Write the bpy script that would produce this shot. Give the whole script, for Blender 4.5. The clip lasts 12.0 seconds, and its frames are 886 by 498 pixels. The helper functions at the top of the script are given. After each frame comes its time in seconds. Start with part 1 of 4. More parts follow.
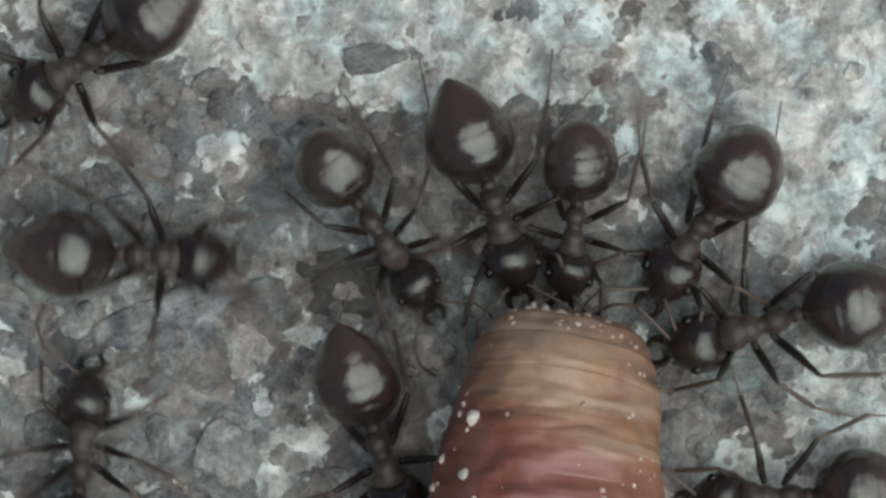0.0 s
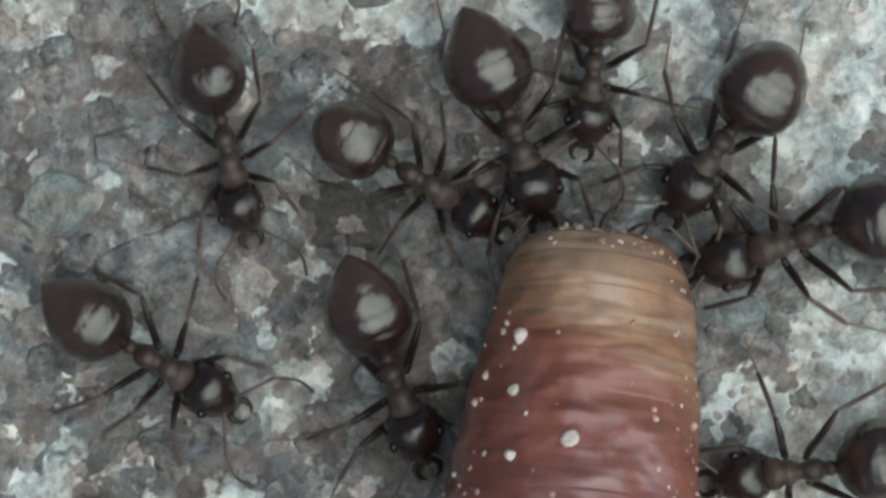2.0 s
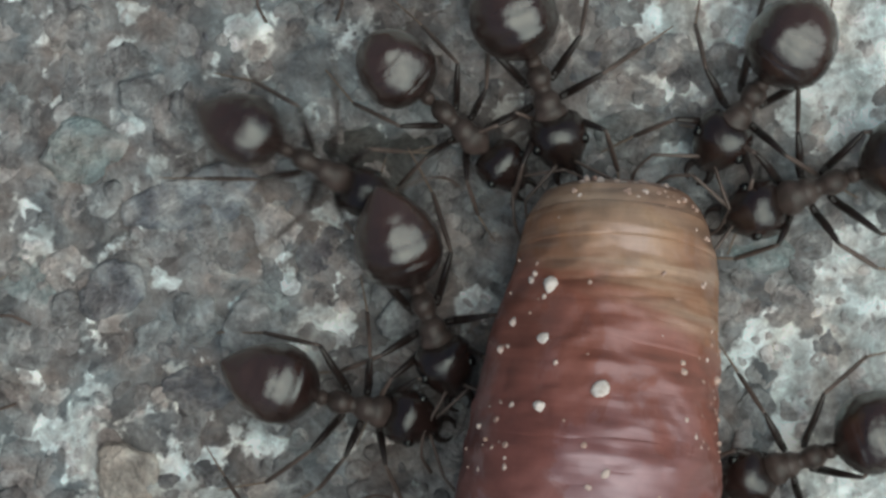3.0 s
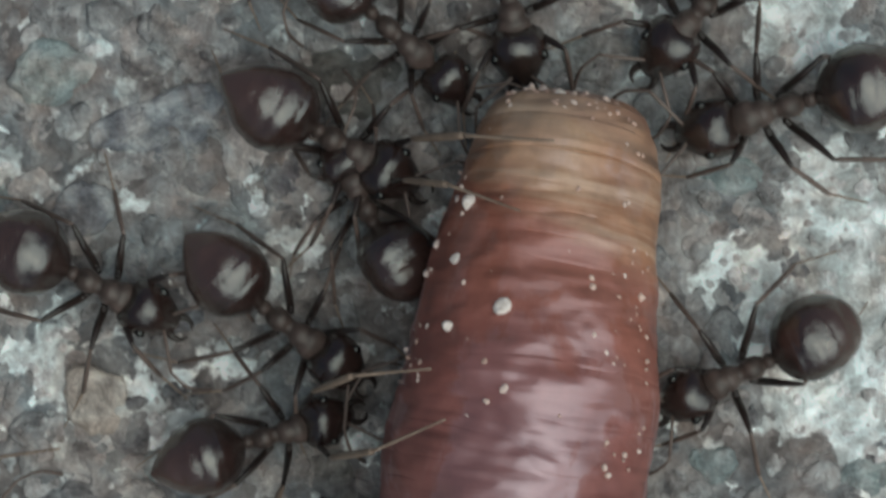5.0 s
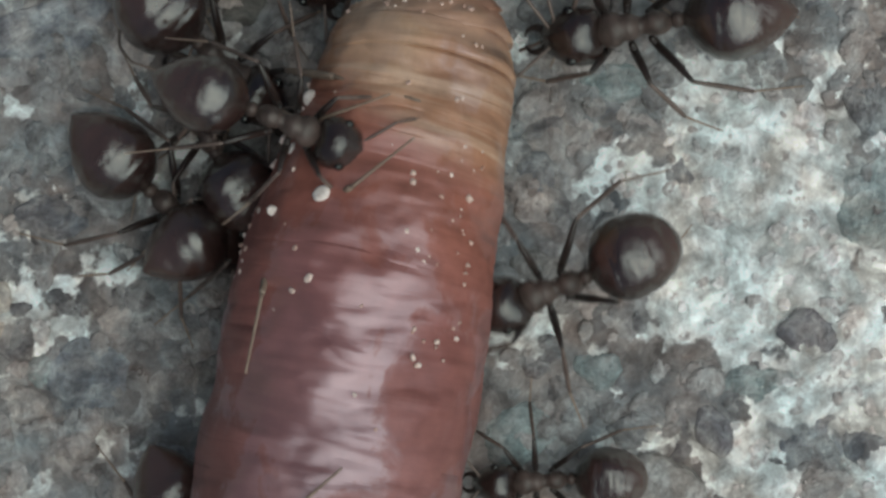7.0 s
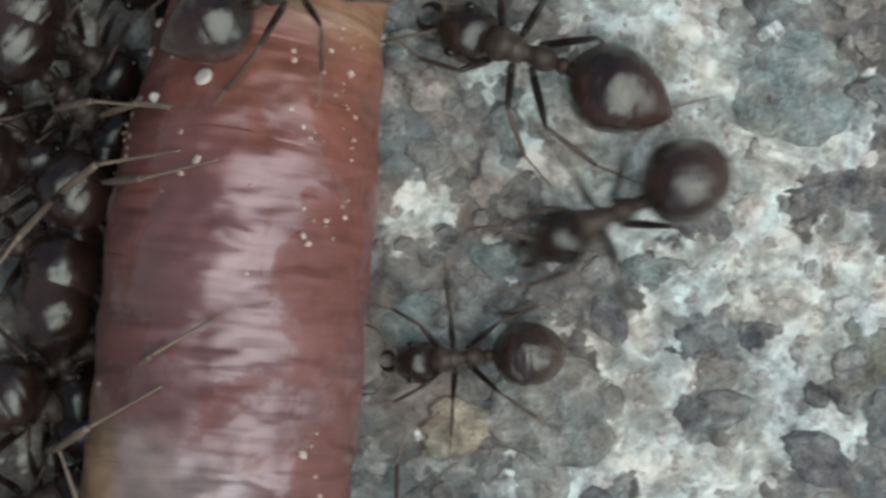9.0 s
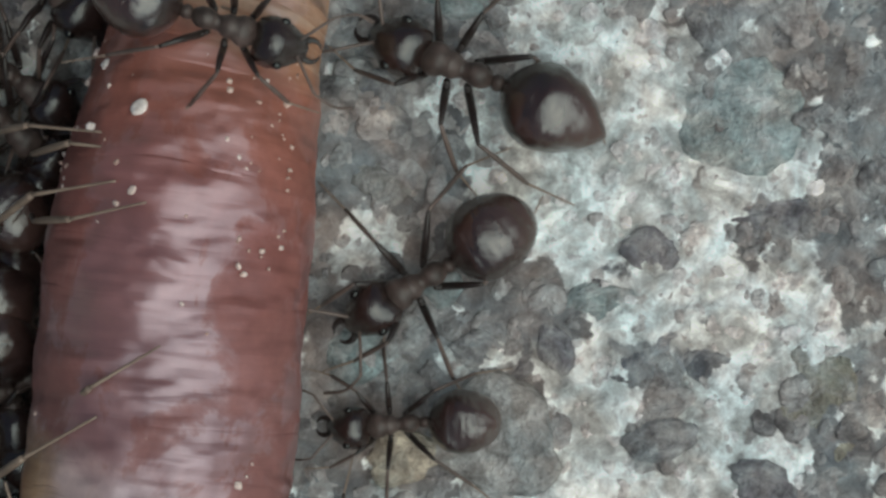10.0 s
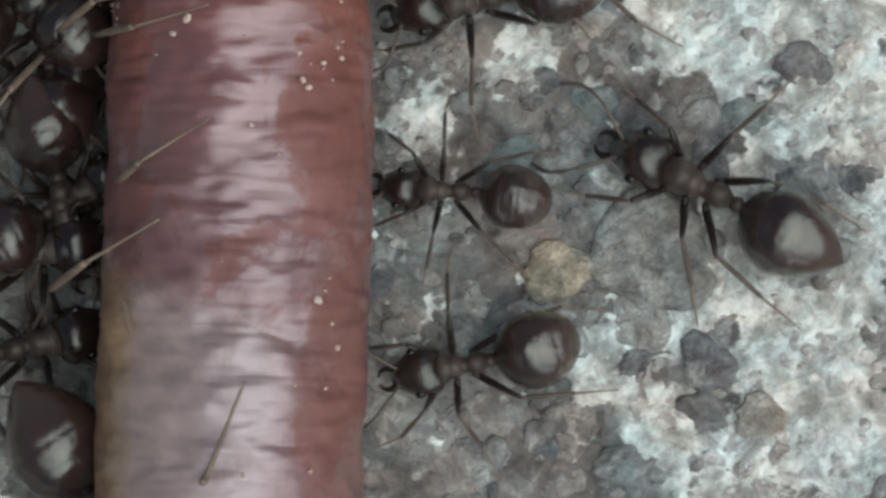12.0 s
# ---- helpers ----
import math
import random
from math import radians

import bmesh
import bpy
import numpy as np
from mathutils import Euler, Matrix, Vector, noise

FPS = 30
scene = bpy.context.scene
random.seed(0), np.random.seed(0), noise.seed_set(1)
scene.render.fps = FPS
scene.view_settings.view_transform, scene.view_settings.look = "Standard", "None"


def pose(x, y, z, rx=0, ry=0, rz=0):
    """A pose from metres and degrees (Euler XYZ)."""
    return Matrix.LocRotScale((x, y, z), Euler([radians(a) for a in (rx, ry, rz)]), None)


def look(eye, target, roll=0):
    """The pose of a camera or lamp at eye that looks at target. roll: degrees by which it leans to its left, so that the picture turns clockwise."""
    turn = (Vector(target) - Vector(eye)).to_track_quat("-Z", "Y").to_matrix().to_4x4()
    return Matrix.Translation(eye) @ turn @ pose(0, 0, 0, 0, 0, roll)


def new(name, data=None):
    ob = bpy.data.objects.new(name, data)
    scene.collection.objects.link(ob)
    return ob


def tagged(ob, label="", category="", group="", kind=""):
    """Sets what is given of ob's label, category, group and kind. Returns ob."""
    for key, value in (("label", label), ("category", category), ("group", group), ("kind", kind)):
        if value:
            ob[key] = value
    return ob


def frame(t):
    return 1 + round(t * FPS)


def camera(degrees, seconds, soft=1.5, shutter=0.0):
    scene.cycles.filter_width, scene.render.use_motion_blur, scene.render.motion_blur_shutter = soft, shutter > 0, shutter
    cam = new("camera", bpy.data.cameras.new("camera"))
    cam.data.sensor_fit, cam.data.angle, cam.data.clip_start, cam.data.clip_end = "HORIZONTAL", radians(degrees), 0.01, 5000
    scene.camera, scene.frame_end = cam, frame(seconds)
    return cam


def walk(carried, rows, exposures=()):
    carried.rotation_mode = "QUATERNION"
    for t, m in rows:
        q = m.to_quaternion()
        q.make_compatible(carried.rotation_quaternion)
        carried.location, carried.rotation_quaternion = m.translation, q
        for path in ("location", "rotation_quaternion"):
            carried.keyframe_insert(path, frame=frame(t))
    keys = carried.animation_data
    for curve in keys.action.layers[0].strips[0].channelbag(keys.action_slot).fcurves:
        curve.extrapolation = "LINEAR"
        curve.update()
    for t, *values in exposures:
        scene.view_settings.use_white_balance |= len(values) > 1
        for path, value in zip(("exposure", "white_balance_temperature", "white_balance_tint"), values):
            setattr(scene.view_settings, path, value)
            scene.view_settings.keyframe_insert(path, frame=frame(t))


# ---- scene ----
SECONDS = 12.0
MM = 0.001
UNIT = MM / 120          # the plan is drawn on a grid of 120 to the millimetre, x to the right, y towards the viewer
HEIGHT = 62.2 * MM       # the lens stands this high over the slab


def P(x, y, z=0.0):
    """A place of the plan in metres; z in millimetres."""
    return Vector(((x - 784) * UNIT, (441 - y) * UNIT, z * MM))


# ---------------------------------------------------------------- camera
cam = camera(12.0, SECONDS, soft=2.9, shutter=0.5)


def eye(dx, dy):
    v = P(784 - dx, 441 - dy)
    return pose(v.x, v.y, HEIGHT)


PATH = [
    (0.0, eye(0, 0)), (0.03, eye(0, 0)), (0.1, eye(-18, 56)), (0.2, eye(-30, 59)), (0.5, eye(-95, 61)), (0.7, eye(-78, 56)), (1.0, eye(-70, 35)),
    (1.2, eye(-66, 11)), (1.5, eye(-73, -61)), (1.7, eye(-36, -70)), (2.0, eye(6, -118)), (2.2, eye(-4, -144)),
    (2.5, eye(-20, -176)), (2.7, eye(7, -204)), (3.0, eye(49, -214)), (3.2, eye(37, -253)), (4.0, eye(40, -292)),
    (4.8, eye(25, -327)), (5.0, eye(-8, -352)), (5.2, eye(-14, -396)), (5.5, eye(-14, -398)), (5.7, eye(-69, -430)),
    (6.0, eye(-201, -465)), (6.2, eye(-190, -518)), (6.5, eye(-162, -496)), (6.7, eye(-151, -505)), (7.0, eye(-213, -518)),
    (7.2, eye(-207, -563)), (8.0, eye(-262, -632)), (8.8, eye(-338, -680)), (9.0, eye(-399, -715)), (9.2, eye(-441, -705)),
    (9.5, eye(-448, -696)), (9.7, eye(-473, -667)), (10.0, eye(-493, -664)), (10.2, eye(-465, -654)), (10.5, eye(-431, -716)),
    (10.7, eye(-381, -747)), (11.0, eye(-308, -820)), (11.2, eye(-265, -840)), (11.5, eye(-264, -905)), (11.7, eye(-262, -969)),
    (12.0, eye(-220, -992)),
]
walk(cam, PATH)

# ---------------------------------------------------------------- sky and light
world = bpy.data.worlds.new("overcast_sky")
scene.world = world
world.use_nodes = True
wn = world.node_tree
sky = wn.nodes.new("ShaderNodeTexSky")
sky.sky_type, sky.sun_disc = "NISHITA", False
sky.sun_elevation, sky.sun_rotation = radians(67), radians(132)
sky.air_density, sky.dust_density, sky.ozone_density = 1.0, 4.0, 1.0
wn.links.new(sky.outputs[0], wn.nodes["Background"].inputs[0])
wn.nodes["Background"].inputs[1].default_value = 0.03

sun_data = bpy.data.lights.new("sun", "SUN")
sun_data.energy, sun_data.angle, sun_data.color = 1.60, radians(86), (1.0, 1.0, 0.96)
sun = new("sun", sun_data)
sun.matrix_world = look((0.026, -0.016, 0.056), (0, 0, 0))
scene.view_settings.exposure = 0.20


# ---------------------------------------------------------------- materials
class Shader:
    """A small helper round one node material."""

    def __init__(self, name, rough=0.5, spec=0.5):
        self.m = bpy.data.materials.new(name)
        self.m.use_nodes = True
        self.t = self.m.node_tree
        self.b = self.t.nodes["Principled BSDF"]
        self.b.inputs["Roughness"].default_value = rough
        self.b.inputs["Specular IOR Level"].default_value = spec

    def node(self, kind, **values):
        n = self.t.nodes.new(kind)
        for k, v in values.items():
            n.inputs[k].default_value = v
        return n

    def link(self, a, b):
        self.t.links.new(a, b)

    def coords(self, scale=1000.0):
        c = self.node("ShaderNodeTexCoord")
        m = self.node("ShaderNodeVectorMath")
        m.operation = "SCALE"
        m.inputs["Scale"].default_value = scale
        self.link(c.outputs["Object"], m.inputs[0])
        return m.outputs[0]

    def noise(self, vec, scale, detail=3.0, rough=0.55, dist=0.0):
        n = self.node("ShaderNodeTexNoise", Scale=scale, Detail=detail, Roughness=rough, Distortion=dist)
        self.link(vec, n.inputs["Vector"])
        return n.outputs["Fac"]

    def voronoi(self, vec, scale, feature="F1", out="Distance"):
        n = self.node("ShaderNodeTexVoronoi", Scale=scale)
        n.feature = feature
        self.link(vec, n.inputs["Vector"])
        return n.outputs[out]

    def ramp(self, fac, stops, mode="LINEAR"):
        n = self.node("ShaderNodeValToRGB")
        n.color_ramp.interpolation = mode
        els = n.color_ramp.elements
        while len(els) < len(stops):
            els.new(0.5)
        for e, (p, c) in zip(els, stops):
            e.position = p
            e.color = (*c, 1) if len(c) == 3 else c
        self.link(fac, n.inputs[0])
        return n.outputs["Color"]

    def mix(self, fac, a, b, mode="MIX"):
        n = self.node("ShaderNodeMix")
        n.data_type, n.blend_type = "RGBA", mode
        for sock, v in ((n.inputs["Factor"], fac), (n.inputs["A"], a), (n.inputs["B"], b)):
            if isinstance(v, (int, float)):
                sock.default_value = v
            elif isinstance(v, tuple):
                sock.default_value = (*v, 1)
            else:
                self.link(v, sock)
        return n.outputs["Result"]

    def bump(self, height, strength, dist):
        n = self.node("ShaderNodeBump", Strength=strength, Distance=dist)
        self.link(height, n.inputs["Height"])
        self.link(n.outputs[0], self.b.inputs["Normal"])

    def colour(self, c):
        if isinstance(c, tuple):
            self.b.inputs["Base Color"].default_value = (*c, 1)
        else:
            self.link(c, self.b.inputs["Base Color"])
        return self


def g(v):
    return (v, v, v)


def weathered(s, c):
    """Stains of the slab over colour c: blotches under a millimetre wide, warm and cool, darker and paler."""
    m = s.node("ShaderNodeVectorMath")
    m.operation = "SCALE"
    m.inputs["Scale"].default_value = 1000.0
    s.link(s.node("ShaderNodeNewGeometry").outputs["Position"], m.inputs[0])
    blot = s.noise(m.outputs[0], 2.9, 6, 0.72, 0.6)
    hue = s.noise(m.outputs[0], 0.9, 3, 0.6, 0.5)
    c = s.mix(0.85, c, s.ramp(blot, [(0.30, (0.46, 0.44, 0.44)), (0.43, (0.80, 0.78, 0.77)), (0.54, (1.04, 1.05, 1.05)), (0.66, (1.50, 1.55, 1.52))]), "MULTIPLY")
    return s.mix(0.8, c, s.ramp(hue, [(0.38, (1.10, 1.0, 0.94)), (0.50, g(1.0)), (0.62, (0.92, 1.01, 1.04))]), "MULTIPLY")


def make_cement():
    s = Shader("cement", 0.92, 0.25)
    v = s.coords()
    a = s.node("ShaderNodeAttribute")
    a.attribute_name = "crust"
    mid = s.noise(v, 1.1, 5, 0.65, 0.8)
    hue = s.noise(v, 0.55, 3, 0.6, 0.5)
    cell = s.voronoi(v, 1.5, "F1", "Color")
    fine = s.noise(v, 4.2, 4, 0.62, 0.4)
    grain = s.noise(v, 26.0, 3, 0.7)
    warm = s.ramp(mid, [(0.30, (0.13, 0.125, 0.12)), (0.52, (0.27, 0.26, 0.245)), (0.72, (0.42, 0.40, 0.37))])
    cool = s.ramp(mid, [(0.30, (0.14, 0.155, 0.165)), (0.52, (0.25, 0.275, 0.275)), (0.72, (0.40, 0.43, 0.42))])
    grey = s.mix(s.ramp(hue, [(0.42, g(0.0)), (0.58, g(1.0))]), warm, cool)
    grey = s.mix(0.45, grey, s.ramp(cell, [(0.1, g(0.45)), (0.9, g(1.5))]), "MULTIPLY")
    mottle = s.noise(v, 1.35, 4, 0.62, 0.5)
    paste = s.ramp(fine, [(0.28, (0.49, 0.51, 0.49)), (0.44, (0.74, 0.825, 0.80)), (0.66, (0.88, 0.97, 0.945))])
    patch = s.noise(v, 1.9, 4, 0.6, 0.6)
    edge = s.node("ShaderNodeMath")
    edge.operation = "MULTIPLY_ADD"
    s.link(s.mix(0.42, patch, fine), edge.inputs[0])
    edge.inputs[1].default_value = 1.15
    s.link(a.outputs["Fac"], edge.inputs[2])
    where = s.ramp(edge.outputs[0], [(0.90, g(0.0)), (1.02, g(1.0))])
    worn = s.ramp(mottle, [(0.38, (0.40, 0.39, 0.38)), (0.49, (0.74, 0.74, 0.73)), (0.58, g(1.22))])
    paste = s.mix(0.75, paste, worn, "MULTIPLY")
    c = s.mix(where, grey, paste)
    c = s.mix(0.35, c, s.ramp(grain, [(0.3, g(0.65)), (0.7, g(1.2))]), "MULTIPLY")
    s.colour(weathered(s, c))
    s.bump(s.mix(0.5, fine, patch), 0.8, 0.00020)
    return s.m


def make_stone(name, stops, per="object", dusty=True):
    s = Shader(name, 0.6, 0.4)
    v = s.coords()
    if per == "object":
        r = s.node("ShaderNodeObjectInfo").outputs["Random"]
    else:
        r = s.node("ShaderNodeNewGeometry").outputs["Random Per Island"]
    base = s.ramp(r, stops)
    n1 = s.noise(v, 3.0, 4, 0.65, 0.5)
    n2 = s.noise(v, 14.0, 3, 0.7)
    c = s.mix(0.8, base, s.ramp(n1, [(0.32, g(0.45)), (0.68, g(1.35))]), "MULTIPLY")
    c = s.mix(0.5, c, s.ramp(n2, [(0.3, g(0.6)), (0.7, g(1.2))]), "MULTIPLY")
    if dusty:
        w = s.node("ShaderNodeNewGeometry").outputs["Position"]
        m = s.node("ShaderNodeVectorMath")
        m.operation = "SCALE"
        m.inputs["Scale"].default_value = 1000.0
        s.link(w, m.inputs[0])
        d = s.noise(m.outputs[0], 2.2, 5, 0.66, 0.5)
        c = s.mix(s.ramp(d, [(0.42, g(0.0)), (0.56, g(0.40)), (0.66, g(0.85))]), c, (0.56, 0.60, 0.58))
    s.colour(weathered(s, c))
    s.bump(s.mix(0.5, n1, n2), 0.9, 0.00022)
    return s.m


def make_chitin(name, dark, light, rough, ior=1.6, coat=0.0, dent=0.0, tip=None):
    s = Shader(name, rough, 0.5)
    v = s.coords()
    n1 = s.noise(v, 2.2, 3, 0.6)
    n2 = s.noise(v, 12.0, 4, 0.65)
    c = s.ramp(n1, [(0.3, dark), (0.75, light)])
    if tip:
        apart = s.node("ShaderNodeSeparateXYZ")
        s.link(v, apart.inputs[0])
        back = s.node("ShaderNodeMapRange", **{"From Min": -0.5, "From Max": -1.4})
        s.link(apart.outputs["X"], back.inputs["Value"])
        c = s.mix(back.outputs[0], c, tip)
    s.colour(c)
    rr = s.node("ShaderNodeMapRange", **{"From Min": 0.3, "From Max": 0.7, "To Min": max(rough - 0.05, 0.05), "To Max": rough + 0.10})
    s.link(n2, rr.inputs["Value"])
    s.link(rr.outputs[0], s.b.inputs["Roughness"])
    s.b.inputs["IOR"].default_value = ior
    s.b.inputs["Coat Weight"].default_value = coat
    s.b.inputs["Coat Roughness"].default_value = 0.07
    s.b.inputs["Specular Tint"].default_value = (0.84, 1.0, 0.95, 1)
    s.bump(n2, 0.35, 0.00003)
    if dent:
        w = s.node("ShaderNodeVectorMath")
        w.operation = "ADD"
        shift = s.node("ShaderNodeVectorMath")
        shift.operation = "SCALE"
        shift.inputs[0].default_value = (40.0, 17.0, 9.0)
        s.link(s.node("ShaderNodeObjectInfo").outputs["Random"], shift.inputs["Scale"])
        s.link(v, w.inputs[0])
        s.link(shift.outputs[0], w.inputs[1])
        first = s.node("ShaderNodeBump", Strength=1.0, Distance=dent)
        s.link(s.noise(w.outputs[0], 1.5, 1.5, 0.45, 0.2), first.inputs["Height"])
        for n in list(s.t.nodes):
            if n.bl_idname == "ShaderNodeBump" and n != first:
                s.link(first.outputs[0], n.inputs["Normal"])
                s.link(n.outputs[0], s.b.inputs["Coat Normal"])
    return s.m


def make_skin():
    s = Shader("worm_skin", 0.30, 0.5)
    a = s.node("ShaderNodeAttribute")
    a.attribute_name = "along"
    rest = s.node("ShaderNodeAttribute")
    rest.attribute_name = "rest"
    v = rest.outputs["Vector"]
    m = s.node("ShaderNodeVectorMath")
    m.operation = "MULTIPLY"
    m.inputs[1].default_value = (4.6, 0.28, 0.28)
    s.link(v, m.inputs[0])
    across = m.outputs[0]
    m = s.node("ShaderNodeVectorMath")
    m.operation = "MULTIPLY"
    m.inputs[1].default_value = (1.7, 0.75, 0.75)
    s.link(v, m.inputs[0])
    broad = m.outputs[0]
    n1 = s.noise(v, 0.9, 4, 0.6, 0.8)
    wob = s.node("ShaderNodeMath")
    wob.operation = "MULTIPLY_ADD"
    s.link(n1, wob.inputs[0])
    wob.inputs[1].default_value = 0.03
    s.link(a.outputs["Fac"], wob.inputs[2])
    base = s.ramp(wob.outputs[0], [
        (0.01, (0.33, 0.17, 0.10)), (0.05, (0.56, 0.385, 0.25)), (0.085, (0.52, 0.325, 0.20)), (0.115, (0.36, 0.145, 0.098)),
        (0.22, (0.295, 0.112, 0.089)), (0.32, (0.258, 0.112, 0.097)), (0.42, (0.262, 0.122, 0.106)), (0.57, (0.25, 0.120, 0.100)), (1.0, (0.25, 0.12, 0.10))])
    # the tip: cream over the back, browner down both flanks, fold highlights painted in as cream streaks
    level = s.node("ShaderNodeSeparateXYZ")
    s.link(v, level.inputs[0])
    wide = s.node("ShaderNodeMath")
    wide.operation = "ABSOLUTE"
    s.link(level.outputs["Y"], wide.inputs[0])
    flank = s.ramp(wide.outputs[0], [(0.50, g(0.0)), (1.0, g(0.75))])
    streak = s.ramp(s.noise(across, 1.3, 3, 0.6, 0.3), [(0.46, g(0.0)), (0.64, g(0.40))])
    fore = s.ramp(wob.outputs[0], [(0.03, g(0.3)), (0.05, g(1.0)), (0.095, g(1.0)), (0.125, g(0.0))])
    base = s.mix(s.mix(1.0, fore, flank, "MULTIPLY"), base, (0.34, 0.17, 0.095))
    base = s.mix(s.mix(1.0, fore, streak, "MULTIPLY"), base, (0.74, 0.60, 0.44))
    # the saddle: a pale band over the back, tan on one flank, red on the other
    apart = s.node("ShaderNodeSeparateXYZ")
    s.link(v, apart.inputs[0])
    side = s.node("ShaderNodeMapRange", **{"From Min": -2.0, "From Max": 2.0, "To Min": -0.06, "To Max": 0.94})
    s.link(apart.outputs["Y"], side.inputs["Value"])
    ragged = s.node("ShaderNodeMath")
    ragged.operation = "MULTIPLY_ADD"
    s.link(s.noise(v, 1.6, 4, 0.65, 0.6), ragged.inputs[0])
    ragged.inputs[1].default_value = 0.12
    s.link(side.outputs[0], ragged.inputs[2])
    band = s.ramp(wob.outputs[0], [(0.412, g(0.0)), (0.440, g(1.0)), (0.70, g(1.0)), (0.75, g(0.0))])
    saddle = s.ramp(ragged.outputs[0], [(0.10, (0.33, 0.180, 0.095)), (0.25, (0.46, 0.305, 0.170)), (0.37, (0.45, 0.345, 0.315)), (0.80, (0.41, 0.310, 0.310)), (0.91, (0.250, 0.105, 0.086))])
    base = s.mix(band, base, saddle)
    n2 = s.noise(v, 5.0, 4, 0.7)
    furrow = s.noise(across, 1.0, 3, 0.6, 0.35)
    wrinkle = s.ramp(furrow, [(0.30, g(0.75)), (0.40, g(0.8)), (0.455, g(0.25)), (0.49, g(0.75)), (0.53, g(0.7)), (0.565, g(0.15)), (0.60, g(0.8))])
    lump = s.noise(broad, 0.8, 2, 0.45, 0.15)
    c = s.mix(0.6, base, s.ramp(n1, [(0.3, (0.72, 0.70, 0.70)), (0.7, (1.25, 1.25, 1.2))]), "MULTIPLY")
    c = s.mix(0.12, c, s.ramp(wrinkle, [(0.2, g(0.70)), (0.8, g(1.12))]), "MULTIPLY")
    c = s.mix(0.35, c, s.ramp(n2, [(0.3, g(0.7)), (0.7, g(1.25))]), "MULTIPLY")
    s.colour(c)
    s.b.inputs["IOR"].default_value = 1.9
    s.b.inputs["Specular Tint"].default_value = (0.84, 0.86, 1.0, 1)
    # the film of slime lies over the back and is rubbed thin on the flanks
    off = s.node("ShaderNodeMath")
    off.operation = "SUBTRACT"
    off.inputs[1].default_value = 0.45
    s.link(level.outputs["Y"], off.inputs[0])
    away = s.node("ShaderNodeMath")
    away.operation = "ABSOLUTE"
    s.link(off.outputs[0], away.inputs[0])
    thin = s.node("ShaderNodeMapRange", **{"From Min": 0.65, "From Max": 1.7, "To Min": 0.04, "To Max": -0.11})
    s.link(away.outputs[0], thin.inputs["Value"])
    left = s.node("ShaderNodeMath")
    left.operation = "ADD"
    s.link(s.noise(v, 0.80, 5, 0.60, 0.35), left.inputs[0])
    s.link(thin.outputs[0], left.inputs[1])
    film = left.outputs[0]
    gloss = s.ramp(film, [(0.38, g(0.28)), (0.46, g(0.50)), (0.495, g(1.0))])
    wet = s.ramp(film, [(0.40, g(0.45)), (0.52, g(1.0))])
    damp = s.ramp(wob.outputs[0], [(0.07, g(0.60)), (0.12, g(0.36)), (0.15, g(0.45)), (0.19, g(0.78)), (0.26, g(1.0))])
    s.link(s.mix(1.0, s.mix(band, gloss, wet), damp, "MULTIPLY"), s.b.inputs["Specular IOR Level"])
    slime = s.ramp(film, [(0.435, g(0.0)), (0.475, g(0.60))])
    s.link(s.mix(1.0, slime, damp, "MULTIPLY"), s.b.inputs["Coat Weight"])
    s.b.inputs["Coat Roughness"].default_value = 0.34
    s.b.inputs["Coat IOR"].default_value = 1.6
    rr = s.node("ShaderNodeMapRange", **{"From Min": 0.40, "From Max": 0.60, "To Min": 0.56, "To Max": 0.42})
    s.link(film, rr.inputs["Value"])
    s.link(rr.outputs[0], s.b.inputs["Roughness"])
    first = s.node("ShaderNodeBump", Strength=0.9, Distance=0.00048)
    s.link(lump, first.inputs["Height"])
    second = s.node("ShaderNodeBump", Strength=0.22, Distance=0.00006)
    s.link(s.mix(0.5, s.mix(0.7, wrinkle, furrow), n2), second.inputs["Height"])
    s.link(first.outputs[0], second.inputs["Normal"])
    s.link(second.outputs[0], s.b.inputs["Normal"])
    s.link(second.outputs[0], s.b.inputs["Coat Normal"])
    return s.m


CEMENT = make_cement()
STONE = make_stone("aggregate", [(0.0, (0.22, 0.23, 0.235)), (0.3, (0.30, 0.31, 0.31)), (0.55, (0.39, 0.39, 0.37)), (0.75, (0.27, 0.30, 0.31)), (1.0, (0.50, 0.49, 0.45))])
GRAIN = make_stone("fine_aggregate", [(0.0, (0.60, 0.60, 0.57)), (0.3, (0.74, 0.76, 0.73)), (0.6, (0.86, 0.90, 0.87)), (1.0, (0.95, 0.98, 0.96))], "island", False)
CHIP = make_stone("crushed_chips", [(0.0, (0.16, 0.165, 0.17)), (0.25, (0.24, 0.245, 0.24)), (0.5, (0.31, 0.32, 0.315)), (0.75, (0.38, 0.37, 0.355)), (1.0, (0.52, 0.52, 0.50))], "island")
SMOOTH = make_stone("smooth_stone", [(0.0, (0.13, 0.14, 0.13)), (1.0, (0.16, 0.17, 0.16))], dusty=False)
GLASSY = make_stone("glassy_stone", [(0.0, (0.26, 0.275, 0.26)), (1.0, (0.28, 0.295, 0.28))])
PALE = make_stone("pale_stone", [(0.0, (0.52, 0.52, 0.49)), (1.0, (0.66, 0.66, 0.63))])
BLUE = make_stone("blue_grey_stone", [(0.0, (0.19, 0.215, 0.24)), (1.0, (0.25, 0.28, 0.30))])
PURPLE = make_stone("slate_stone", [(0.0, (0.21, 0.215, 0.23)), (1.0, (0.27, 0.275, 0.29))])
OCHRE = make_stone("ochre_stone", [(0.0, (0.47, 0.46, 0.37)), (1.0, (0.52, 0.51, 0.42))], dusty=False)
